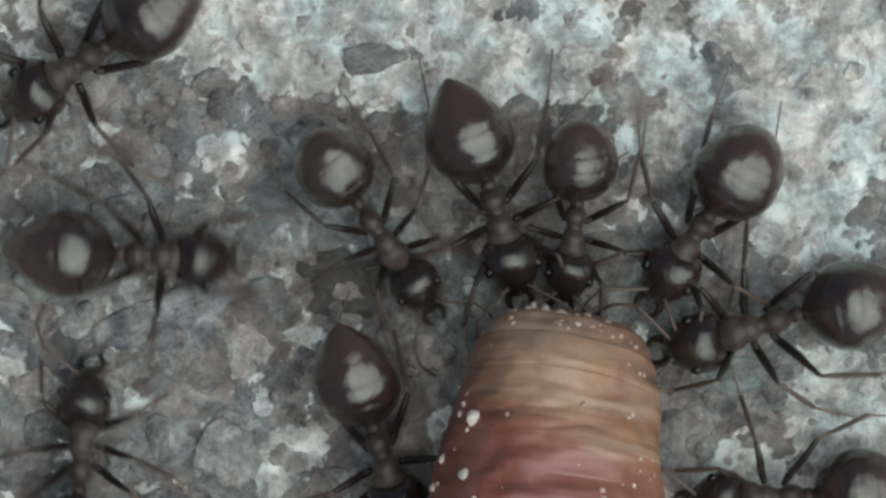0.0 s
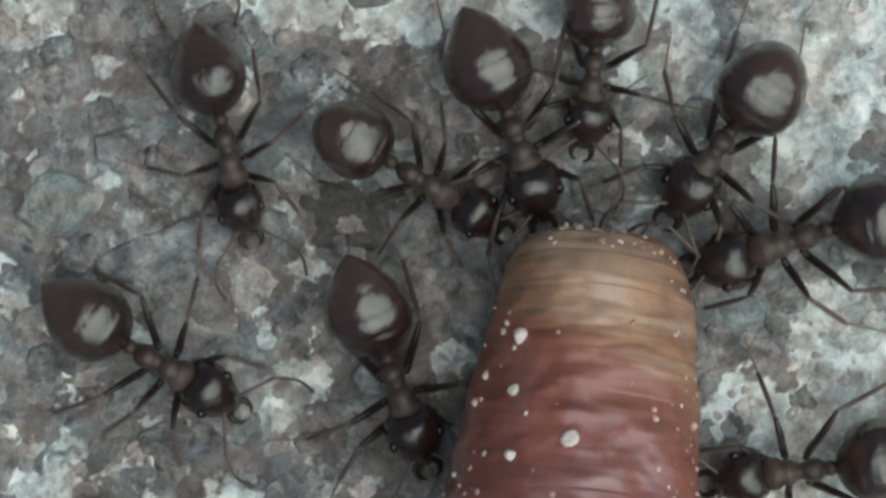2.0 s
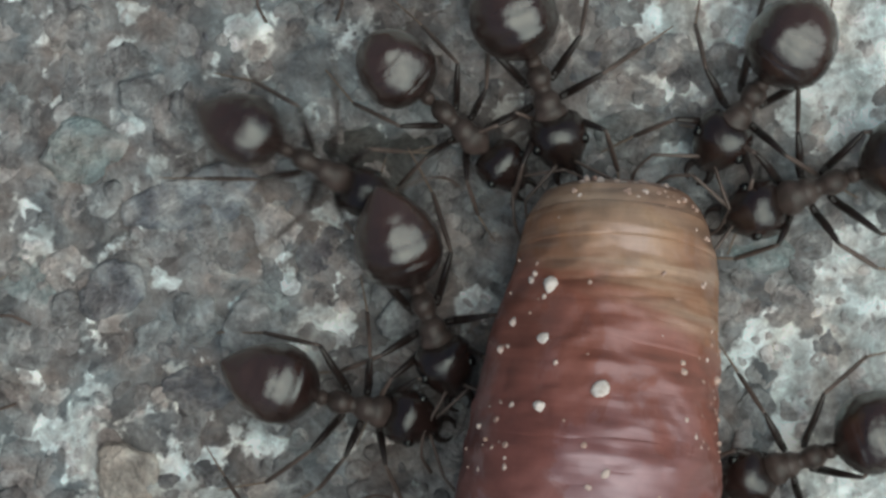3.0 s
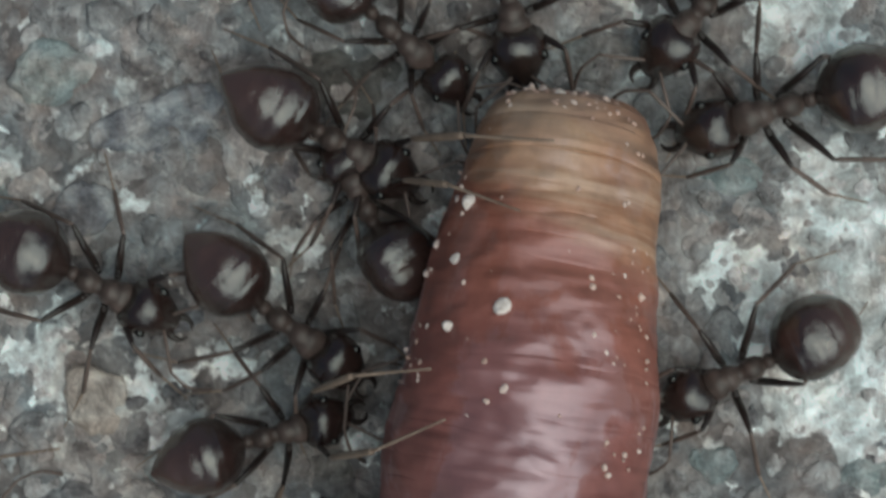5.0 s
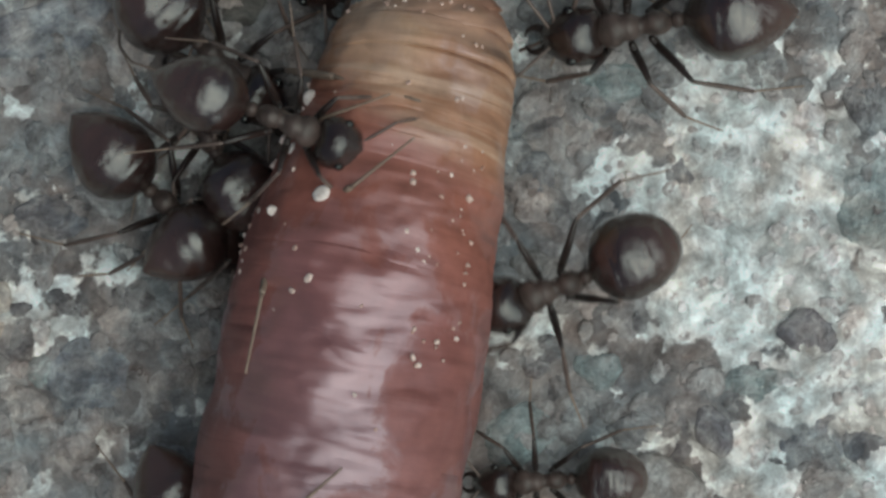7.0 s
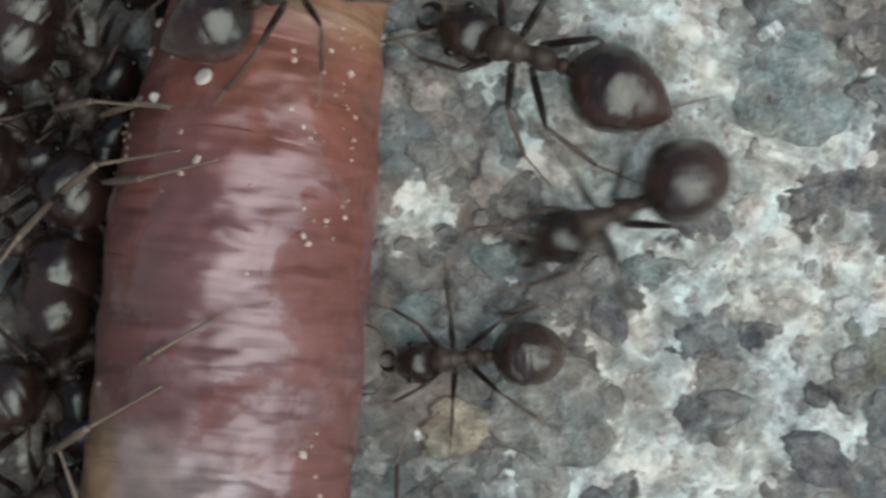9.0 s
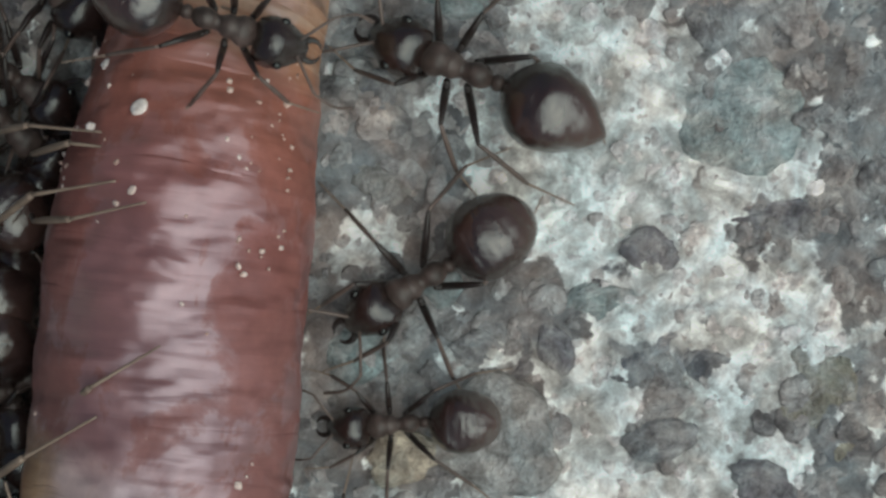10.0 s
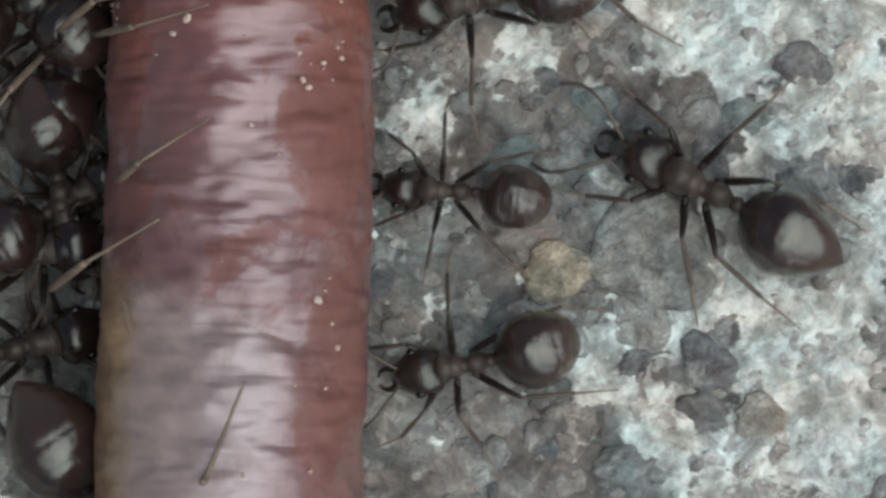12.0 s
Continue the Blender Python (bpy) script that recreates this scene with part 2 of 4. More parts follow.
CREAM = make_stone("cream_stone", [(0.0, (0.54, 0.53, 0.47)), (1.0, (0.62, 0.61, 0.55))], dusty=False)
OLIVE = make_stone("olive_stone", [(0.0, (0.25, 0.25, 0.20)), (1.0, (0.30, 0.30, 0.24))])
TEAL = make_stone("green_grey_stone", [(0.0, (0.29, 0.375, 0.37)), (1.0, (0.36, 0.45, 0.44))])
GASTER = make_chitin("gaster_chitin", (0.020, 0.0115, 0.0100), (0.050, 0.030, 0.026), 0.09, 1.95, 0.5, 0.00013, (0.085, 0.050, 0.041))
BODY = make_chitin("body_chitin", (0.016, 0.010, 0.009), (0.050, 0.030, 0.025), 0.13, 1.80, 0.4, 0.00012)
THORAX = make_chitin("thorax_chitin", (0.036, 0.027, 0.023), (0.145, 0.110, 0.095), 0.40, 1.5)
LEG = make_chitin("leg_chitin", (0.018, 0.012, 0.011), (0.040, 0.027, 0.023), 0.32)
SHIN = make_chitin("shin_chitin", (0.070, 0.052, 0.044), (0.190, 0.145, 0.120), 0.42)
FOOT = make_chitin("foot_chitin", (0.190, 0.145, 0.110), (0.350, 0.275, 0.205), 0.45)
EYE = make_chitin("eye_lens", (0.006, 0.005, 0.005), (0.012, 0.010, 0.010), 0.12)
SKIN = make_skin()
GRIT_SHADER = Shader("grit", 0.7, 0.4)
GRIT_SHADER.colour(GRIT_SHADER.ramp(GRIT_SHADER.noise(GRIT_SHADER.coords(), 5.0, 4, 0.7), [(0.3, (0.66, 0.60, 0.50)), (0.6, (0.92, 0.90, 0.84))]))
GRIT = GRIT_SHADER.m
CRUMB_SHADER = Shader("stained_grit", 0.6, 0.4)
CRUMB_SHADER.colour(CRUMB_SHADER.ramp(CRUMB_SHADER.node("ShaderNodeObjectInfo").outputs["Random"], [(0.0, (0.50, 0.34, 0.27)), (0.5, (0.66, 0.52, 0.43)), (1.0, (0.82, 0.74, 0.66))]))
CRUMB = CRUMB_SHADER.m


# ---------------------------------------------------------------- mesh helpers
def part(name, data, material, parent, label="", loc=None):
    """Links a mesh as one object under a thing."""
    if not data.materials:
        data.materials.append(material)
    ob = new(name, data)
    ob.parent = parent
    if loc is not None:
        ob.location = loc
    return tagged(ob, label) if label else ob


def mesh_of(name, verts, faces, smooth=True):
    me = bpy.data.meshes.new(name)
    me.from_pydata([tuple(v) for v in verts], [], faces)
    me.update()
    if smooth:
        me.polygons.foreach_set("use_smooth", [True] * len(me.polygons))
    return me


def tube(points, radii, n=8, flat=1.0):
    """A closed tapered tube through points."""
    verts, faces = [], []
    pts = [Vector(p) for p in points]
    for i, (p, r) in enumerate(zip(pts, radii)):
        d = (pts[min(i + 1, len(pts) - 1)] - pts[max(i - 1, 0)]).normalized()
        side = d.cross(Vector((0, 0, 1)))
        side = side.normalized() if side.length > 1e-6 else Vector((0, 1, 0))
        up = side.cross(d)
        for k in range(n):
            a = 2 * math.pi * k / n
            verts.append(p + side * (r * math.cos(a)) + up * (r * flat * math.sin(a)))
    for i in range(len(pts) - 1):
        for k in range(n):
            q = (k + 1) % n
            faces.append((i * n + k, i * n + q, (i + 1) * n + q, (i + 1) * n + k))
    faces.append(tuple(range(n))[::-1])
    faces.append(tuple((len(pts) - 1) * n + k for k in range(n)))
    return verts, faces


def join(*meshes):
    verts, faces = [], []
    for v, f in meshes:
        o = len(verts)
        verts += v
        faces += [tuple(i + o for i in x) for x in f]
    return verts, faces


def lathe(profile, n=24, centre=(0, 0, 0)):
    """Rings along x: (x, half width, half height, rise of the middle), in millimetres."""
    verts, faces = [], []
    for x, ry, rz, dz in profile:
        for k in range(n):
            a = 2 * math.pi * k / n
            verts.append(Vector(((x + centre[0]) * MM, (ry * math.cos(a) + centre[1]) * MM, (rz * math.sin(a) + dz + centre[2]) * MM)))
    m = len(profile)
    for i in range(m - 1):
        for k in range(n):
            q = (k + 1) % n
            faces.append((i * n + k, (i + 1) * n + k, (i + 1) * n + q, i * n + q))
    faces.append(tuple(range(n)))
    faces.append(tuple((m - 1) * n + k for k in range(n))[::-1])
    return verts, faces


def smooth_curve(points, steps=5):
    """More points along a smooth curve through points."""
    pts = [Vector(p) for p in points]
    out = []
    for i in range(len(pts) - 1):
        a, b = pts[i], pts[i + 1]
        pa, nb = pts[max(i - 1, 0)], pts[min(i + 2, len(pts) - 1)]
        for j in range(steps):
            t = j / steps
            out.append(0.5 * ((2 * a) + (b - pa) * t + (2 * pa - 5 * a + 4 * b - nb) * t * t + (3 * a - pa - 3 * b + nb) * t ** 3))
    return out + [pts[-1]]


# ---------------------------------------------------------------- the concrete slab
def rise(x, y):
    """Relief of the slab in millimetres at x, y in millimetres."""
    if not (-12 < x < 16 and -18 < y < 10):
        return 0.0
    v = Vector((x, y, 0.0))
    h = 0.10 * noise.fractal(v * 0.35, 0.8, 2.0, 3) + 0.07 * noise.fractal(v * 1.4 + Vector((7, 3, 1)), 0.7, 2.1, 4)
    c = noise.voronoi(v * 1.7)[0]
    return h + 0.10 * min(c[1] - c[0], 0.45) - 0.06


def axis(lo, hi, step, far):
    """Grid lines: even inside lo..hi, ever wider outside."""
    inner = list(np.arange(lo, hi + step / 2, step))
    out, d = [], step
    while d < far:
        d *= 1.45
        out.append(d)
    return [lo - d for d in reversed(out)] + inner + [hi + d for d in out]


CRUST = []


def crust(*xyr):
    """White cement crust: x, y and half width by the plan, three by three."""
    CRUST.extend((xyr[i], xyr[i + 1], xyr[i + 2]) for i in range(0, len(xyr), 3))


crust(560, 60, 120, 750, 60, 110, 900, 80, 110, 480, 50, 80, 1000, 50, 80, 1420, 130, 170, 1490, 60, 110, 1430, 400, 95, 1440, 330, 80, 1180, 250, 55)
crust(380, 270, 38, 460, 620, 60, 430, 690, 50, 1470, 680, 80, 1530, 760, 80, 1300, 820, 60, 124, 948, 75, 434, 678, 45, 524, 808, 60, 121, 954, 70, 181, 1064, 60)
crust(451, 654, 50, 391, 754, 50, 1371, 934, 70, 1481, 774, 85, 68, 992, 60, 38, 1182, 90, 1508, 802, 100, 1538, 1052, 80)
crust(1462, 916, 140, 1562, 796, 130, 1422, 976, 100, 1602, 896, 120, 1662, 1056, 90, 1692, 1146, 80, 1272, 836, 50, 302, 1116, 60, 422, 596, 60, 432, 1026, 50, 1532, 1346, 60)
crust(1648, 936, 110, 1748, 1036, 80, 1588, 1026, 60, 1548, 796, 60, 1698, 1166, 70, 1548, 1316, 60, 1868, 1216, 110, 1798, 1316, 90, 1748, 1416, 80, 1538, 1456, 90, 1408, 1556, 60, 1698, 1556, 70, 1868, 1476, 60, 1888, 956, 60)
crust(1140, 1102, 60, 960, 1232, 60, 1520, 1062, 110, 1690, 1192, 90, 1590, 1222, 60, 1400, 1552, 80, 1300, 1652, 70, 1640, 1592, 100, 1600, 1672, 80, 1550, 1822, 90, 1720, 1742, 80, 1380, 1732, 60, 1740, 1492, 80)


def crusted(px, py):
    """How thick the crust is at a place of the plan, about 0 to 1, with some shade put in as thinner crust."""
    best = 0.0
    for x, y, r in CRUST:
        d = math.hypot(px - x, py - y) / (r * 1.25)
        if d < 1:
            best = max(best, (1 - d * d) * 0.75)
    v = Vector((px / 120, py / 120, 3.0))
    if not (-700 < px < 2700 and -700 < py < 2600):
        return 0.30
    far = 0.17
    # the left is kept greyer, shade round the crowd of ants painted in
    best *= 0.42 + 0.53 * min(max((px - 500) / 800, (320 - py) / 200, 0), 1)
    # these pools thin the crust: greyer stone and shade by the ants, painted in
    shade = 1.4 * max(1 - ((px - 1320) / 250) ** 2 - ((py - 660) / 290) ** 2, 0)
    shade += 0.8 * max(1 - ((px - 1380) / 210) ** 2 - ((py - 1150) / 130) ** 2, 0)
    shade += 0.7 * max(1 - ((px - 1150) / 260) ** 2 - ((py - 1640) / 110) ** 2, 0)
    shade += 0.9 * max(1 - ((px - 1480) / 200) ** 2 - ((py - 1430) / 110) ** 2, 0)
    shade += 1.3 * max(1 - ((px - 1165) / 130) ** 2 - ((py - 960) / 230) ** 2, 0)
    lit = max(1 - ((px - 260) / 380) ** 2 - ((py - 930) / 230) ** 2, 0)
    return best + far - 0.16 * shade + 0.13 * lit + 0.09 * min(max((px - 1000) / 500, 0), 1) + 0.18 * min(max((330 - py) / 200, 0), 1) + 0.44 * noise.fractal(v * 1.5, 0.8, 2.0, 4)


def make_slab():
    xs, ys = axis(-9.0, 13.0, 0.09, 4500.0), axis(-15.0, 7.0, 0.09, 4500.0)
    verts = [(x * MM, y * MM, rise(x, y) * MM) for y in ys for x in xs]
    w = len(xs)
    faces = [(j * w + i, j * w + i + 1, (j + 1) * w + i + 1, (j + 1) * w + i) for j in range(len(ys) - 1) for i in range(w - 1)]
    me = mesh_of("ground", verts, faces)
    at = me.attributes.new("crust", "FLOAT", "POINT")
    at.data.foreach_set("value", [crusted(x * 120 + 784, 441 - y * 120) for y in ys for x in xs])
    me.materials.append(CEMENT)
    return tagged(new("ground", me), "rough pale grey concrete slab with exposed crushed stone", "ground", kind="structure")


def rock(seed, flat=0.45, sides=12, corners=6, low=0.72, high=1.18):
    """A flat angular chip about one unit across, in millimetres, its foot below zero."""
    rnd = random.Random(seed)
    corner = [rnd.uniform(low, high) for k in range(corners)]
    outline = []
    for k in range(sides):
        a = 2 * math.pi * (k + rnd.uniform(-0.25, 0.25)) / sides
        u = (a / (2 * math.pi) * corners) % corners
        r = corner[int(u)] * (1 - u % 1) + corner[(int(u) + 1) % corners] * (u % 1)
        r *= 0.5 * rnd.uniform(0.90, 1.08)
        outline.append((r * math.cos(a), r * math.sin(a)))
    tilt = (rnd.uniform(-0.10, 0.10), rnd.uniform(-0.10, 0.10))
    rings = [(1.04, -0.30), (1.0, 0.0), (0.93, flat * 0.14), (0.78, flat * 0.24), (0.45, flat * 0.30)]
    verts, faces = [], []
    for s, z in rings:
        for x, y in outline:
            up = tilt[0] * x + tilt[1] * y + rnd.uniform(-0.03, 0.05) if z > 0.05 else 0
            verts.append((x * s * MM, y * s * MM, (z + up) * MM))
    verts.append((0, 0, flat * 0.31 * MM))
    n = sides
    for i in range(len(rings) - 1):
        for k in range(n):
            q = (k + 1) % n
            faces.append((i * n + k, i * n + q, (i + 1) * n + q, (i + 1) * n + k))
    top = (len(rings) - 1) * n
    faces += [(top + k, top + (k + 1) % n, len(verts) - 1) for k in range(n)]
    return verts, faces


ROCKS = [rock(s, 0.35 + 0.04 * (s % 4), 10 + s % 5) for s in range(18)]
BIG_ROCKS = [rock(100 + s, 0.35 + 0.04 * (s % 4), 24, 8) for s in range(20)]


def rock_meshes(material, shapes=BIG_ROCKS):
    out = []
    for v, f in shapes:
        me = mesh_of("stone", v, f)
        me.materials.append(material)
        out.append(me)
    return out


def stone(ground, meshes, x, y, w, h, turn, sink=0.0):
    """One chip of crushed stone set in the slab; x, y, w and h by the plan."""
    p = P(x, y)
    k = (round(x) * 7 + round(y) * 13) % len(meshes)
    ob = new("stone", meshes[k])
    ob.parent = ground
    z = rise(p.x / MM, p.y / MM)
    size = math.sqrt(w * h) / 120
    ob.matrix_basis = pose(p.x, p.y, (z - sink - 0.02) * MM, 0, 0, turn) @ Matrix.Diagonal((w / 120, h / 120, min(size, 0.8) * 0.55, 1))
    return ob


# ---------------------------------------------------------------- the worm
WORM = []


def worm_at(t, roll, stretch, *xy):
    """The worm's midline at a time: roll in degrees, by how much its fore end is stretched, and places of the plan from the tip backwards."""
    WORM.append((t, roll, stretch, [Vector((xy[i], xy[i + 1], 0)) for i in range(0, len(xy), 2)]))


worm_at(0.0, 14, 0, 1010, 548, 985, 700, 962, 880, 945, 1100, 925, 1400, 905, 1800, 880, 2300, 850, 3000)
worm_at(1.0, 8, 0, 1030, 533, 1012, 690, 990, 880, 965, 1100, 940, 1400, 915, 1800, 880, 2300, 850, 3000)
worm_at(2.0, 5, 0, 1054, 523, 1034, 718, 1000, 998, 975, 1180, 945, 1450, 915, 1800, 880, 2300, 850, 3000)
worm_at(2.5, 2, 0, 1060, 531, 1045, 676, 1026, 876, 990, 1056, 955, 1400, 915, 1800, 880, 2300, 850, 3000)
worm_at(3.0, 0, 0, 1041, 534, 1031, 714, 1003, 914, 984, 1094, 955, 1400, 915, 1800, 880, 2300, 850, 3000)
worm_at(5.0, 17, 0.10, 1018, 517, 1000, 652, 963, 852, 938, 1052, 908, 1232, 880, 1700, 850, 2300, 830, 3000)
worm_at(5.5, 19, 0.11, 1004, 521, 996, 696, 962, 896, 910, 1096, 894, 1246, 870, 1700, 840, 2300, 820, 3000)
worm_at(6.0, 25, 0.14, 1001, 530, 981, 665, 921, 865, 876, 1065, 821, 1345, 800, 1700, 790, 2300, 780, 3000)
worm_at(6.5, 26, 0.14, 977, 522, 957, 694, 899, 894, 857, 1094, 810, 1344, 780, 1750, 770, 2300, 760, 3000)
worm_at(7.0, 29, 0.13, 955, 505, 958, 618, 912, 818, 862, 1018, 828, 1218, 793, 1398, 770, 1800, 750, 2300, 740, 3000)
worm_at(9.0, 26, 0.04, 996, 536, 936, 650, 898, 760, 871, 898, 849, 1025, 826, 1196, 813, 1396, 793, 1566, 781, 1900, 756, 2400, 741, 3000)
worm_at(9.5, 26, 0.04, 993, 536, 933, 650, 895, 760, 868, 898, 846, 1025, 823, 1196, 810, 1396, 790, 1566, 780, 1900, 755, 2400, 740, 3000)
worm_at(10.0, 26, 0.04, 982, 536, 922, 650, 884, 760, 857, 898, 835, 1025, 812, 1196, 799, 1396, 779, 1566, 773, 1900, 748, 2400, 733, 3000)
worm_at(10.5, 26, 0.04, 962, 536, 902, 650, 864, 760, 837, 898, 815, 1025, 792, 1196, 779, 1396, 759, 1566, 761, 1900, 736, 2400, 721, 3000)
worm_at(11.0, 26, 0.02, 905, 540, 836, 720, 763, 920, 748, 1120, 742, 1320, 736, 1520, 730, 1700, 720, 2400, 715, 3000)
worm_at(11.5, 26, 0.02, 805, 550, 746, 730, 698, 910, 678, 1105, 674, 1305, 672, 1505, 668, 1700, 672, 2400, 682, 3000)
worm_at(12.0, 26, 0.02, 765, 560, 708, 740, 666, 920, 655, 1092, 655, 1292, 648, 1492, 636, 1872, 640, 2400, 650, 3000)

WORM_LENGTH = 2350.0
RING = 42.0


def worm_radius(s):
    """Half width of the worm at s from its tip, by the plan."""
    table = [(0, 20), (3, 58), (9, 90), (18, 112), (32, 130), (52, 145), (80, 158), (120, 169), (195, 181), (295, 198), (475, 222), (600, 229), (900, 232), (1500, 232), (2000, 190), (2250, 120), (2350, 40)]
    for (a, ra), (b, rb) in zip(table, table[1:]):
        if s <= b:
            k = (s - a) / (b - a)
            return ra + (rb - ra) * k
    return 40.0


def worm_height(s):
    """Height of the midline over the slab, by the plan: the tip is held a little off the ground."""
    return 0.97 * max(worm_radius(min(s, 1500)), 150)


def worm_lines():
    """For each row: places at even steps along the midline."""
    out = []
    for t, roll, stretch, pts in WORM:
        fine = smooth_curve(pts, 14)
        run = [0.0]
        for a, b in zip(fine, fine[1:]):
            run.append(run[-1] + (b - a).length)
        out.append((t, roll, stretch, fine, run))
    return out


WORM_LINES = worm_lines()


def on_line(fine, run, s):
    if s <= 0:
        d = (fine[1] - fine[0]).normalized()
        return fine[0] + d * s, d
    i = min(max(np.searchsorted(run, s) - 1, 0), len(fine) - 2)
    k = (s - run[i]) / (run[i + 1] - run[i])
    j0, j1 = max(i - 3, 0), min(i + 4, len(fine) - 1)
    return fine[i].lerp(fine[i + 1], k), (fine[j1] - fine[j0]).normalized()


def worm_pose(t, s):
    """The pose of the worm's ring at s along it: x back along the body, z up."""
    rows = WORM_LINES
    i = 0
    while i < len(rows) - 2 and t > rows[i + 1][0]:
        i += 1
    k = min(max((t - rows[i][0]) / (rows[i + 1][0] - rows[i][0]), 0), 1)
    k = k * k * (3 - 2 * k)
    pa, da = on_line(rows[i][3], rows[i][4], s + rows[i][2] * min(s, 250))
    pb, db = on_line(rows[i + 1][3], rows[i + 1][4], s + rows[i + 1][2] * min(s, 250))
    p, d = pa.lerp(pb, k), da.lerp(db, k).normalized()
    roll = rows[i][1] * (1 - k) + rows[i + 1][1] * k
    w = P(p.x, p.y)
    turn = math.degrees(math.atan2(-d.y, d.x))
    slope = math.degrees(math.atan((worm_height(s + RING / 2) - worm_height(s - RING / 2)) / RING))
    return pose(w.x, w.y, worm_height(s) / 120 * MM, 0, 0, turn) @ pose(0, 0, 0, 0, -slope, 0) @ pose(0, 0, 0, roll, 0, 0)


def worm_grooves():
    rnd = random.Random(4)
    out, s = [], 34.0
    while s < WORM_LENGTH:
        out.append((s, rnd.choice((0.003, 0.004, 0.006, 0.009)), rnd.uniform(16.0, 30.0), rnd.uniform(0, 9)))
        s += rnd.uniform(38, 120)
    return out


GROOVES = worm_grooves()


def worm_skin(s, a):
    """Relief of the skin as a share of the radius, at s along the worm and angle a round it."""
    c, d = math.cos(a), math.sin(a)
    f = 0.030 * noise.noise(Vector((c * 0.9, d * 0.9, s * 0.009)))
    f += 0.016 * noise.noise(Vector((c * 1.6, d * 1.6, s * 0.030)))
    f += 0.0045 * noise.noise(Vector((c * 2.4, d * 2.4, s * 0.075)))
    f += 0.0009 * noise.noise(Vector((c * 3.6 + 5, d * 3.6, s * 0.16)))
    f += 0.060 * math.exp(-max(s, 0) / 34) * noise.noise(Vector((c * 2.6 + 9, d * 2.6, s * 0.05)))
    # rounded rings one behind the other, deeper towards the head, wavering and running into each other
    run = s + 26.0 * noise.noise(Vector((c * 1.1 + 3, d * 1.1, s * 0.004 + 60))) + 9.0 * noise.noise(Vector((c * 2.2, d * 2.2 + 7, s * 0.012)))
    pitch = 37.0 + 5.0 * noise.noise(Vector((0.3, 0.7, s * 0.002)))
    deep = (0.030 if s < 230 else 0.012) * min(max(0.55 + 1.1 * noise.noise(Vector((c * 1.4 + 2, d * 1.4, s * 0.011 + 80))), 0.10), 1.3)
    back = 0.25 + 0.75 * max(d, 0.0) ** 1.5         # folds run over the back and fade down the flanks
    f += deep * back * (abs(math.sin(math.pi * run / pitch)) ** 0.7 - 0.75) * min(max(s, 0) / 40, 1)
    wave = 16.0 * noise.noise(Vector((c * 1.3, d * 1.3, s * 0.006 + 20))) + 5.0 * noise.noise(Vector((c * 4, d * 4, s * 0.01 + 40)))
    for at, depth, width, k in GROOVES:
        e = (s + wave - at) / width
        if -3 < e < 3:
            f -= depth * back * math.exp(-e * e) * min(max(0.45 + 1.6 * noise.noise(Vector((c * 2.0 + k, d * 2.0, k))), 0.0), 1.2)
    return f


def ring_mesh(index):
    """One ring of the worm, with its folds, long enough to tuck under its neighbours."""
    s0 = index * RING
    n = 96
    first = index == 0
    stops = [-1.5, -1.22] + [-1 + 2 * i / 14 for i in range(15)] + [1.22, 1.5]
    if first:
        stops = [-0.998, -0.97, -0.90, -0.80] + [-0.65 + 1.65 * i / 12 for i in range(13)] + [1.22, 1.5]
    verts, faces, along, rest = [], [], [], []
    for u in stops:
        s = s0 + RING * 0.5 + u * RING * 0.5
        r = worm_radius(max(s, 0.2))
        tuck = 0.014 * max(abs(u) - 1.0, 0.0) * (0 if first and u < 0 else 1)
        for a_i in range(n):
            a = 2 * math.pi * a_i / n
            rr = r * (1 - tuck + worm_skin(s, a)) / 120
            verts.append((u * RING * 0.5 / 120 * MM, rr * math.cos(a) * MM, rr * math.sin(a) * MM * 0.97))
            along.append(s / WORM_LENGTH - 0.028 * math.cos(a))
            rest += [s / 120, r * math.cos(a) / 120, r * math.sin(a) / 120]
    m = len(stops)
    for i in range(m - 1):
        for k in range(n):
            q = (k + 1) % n
            faces.append((i * n + k, (i + 1) * n + k, (i + 1) * n + q, i * n + q))
    faces.append(tuple(range(n)))
    faces.append(tuple((m - 1) * n + k for k in range(n))[::-1])
    me = mesh_of("segment", verts, faces)
    at = me.attributes.new("along", "FLOAT", "POINT")
    at.data.foreach_set("value", along)
    at = me.attributes.new("rest", "FLOAT_VECTOR", "POINT")
    at.data.foreach_set("vector", rest)
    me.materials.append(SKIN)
    return me


def make_worm():
    worm = tagged(new("earthworm"), "wet red-brown earthworm with a tan tip lying on concrete", "worm")
    rings = []
    for i in range(int(WORM_LENGTH / RING)):
        rings.append(part("segment", ring_mesh(i), SKIN, worm))
    return rings


def speck(rings, s, across, size, seed, stretch=1.0):
    """A pale grain of grit stuck to the worm: s from the tip, across from -1 to 1 over its width."""
    i = min(max(int(s / RING), 0), len(rings) - 1)
    r = worm_radius(s) / 120
    size *= 0.92 - 0.35 * max(abs(across) - 0.75, 0) / 0.25
    a = math.asin(max(-0.98, min(0.98, across)))
    ob = new("grit", (GRIT_MESHES if size > 19 else CRUMB_MESHES)[seed % len(GRIT_MESHES)])
    ob.parent = rings[i]
    x = (s - (i + 0.5) * RING) / 120
    # the ring's x runs back along the body, so its y lies to the viewer's left of the tip
    ob.matrix_basis = (Matrix.Translation((x * MM, -math.sin(-a) * r * MM * 0.99, math.cos(a) * r * MM * 0.96))
                       @ pose(0, 0, 0, -math.degrees(a), 0, seed * 47 % 360)
                       @ Matrix.Diagonal((size / 120, size / 120 * stretch, size / 120 * 1.3, 1)))
    return ob


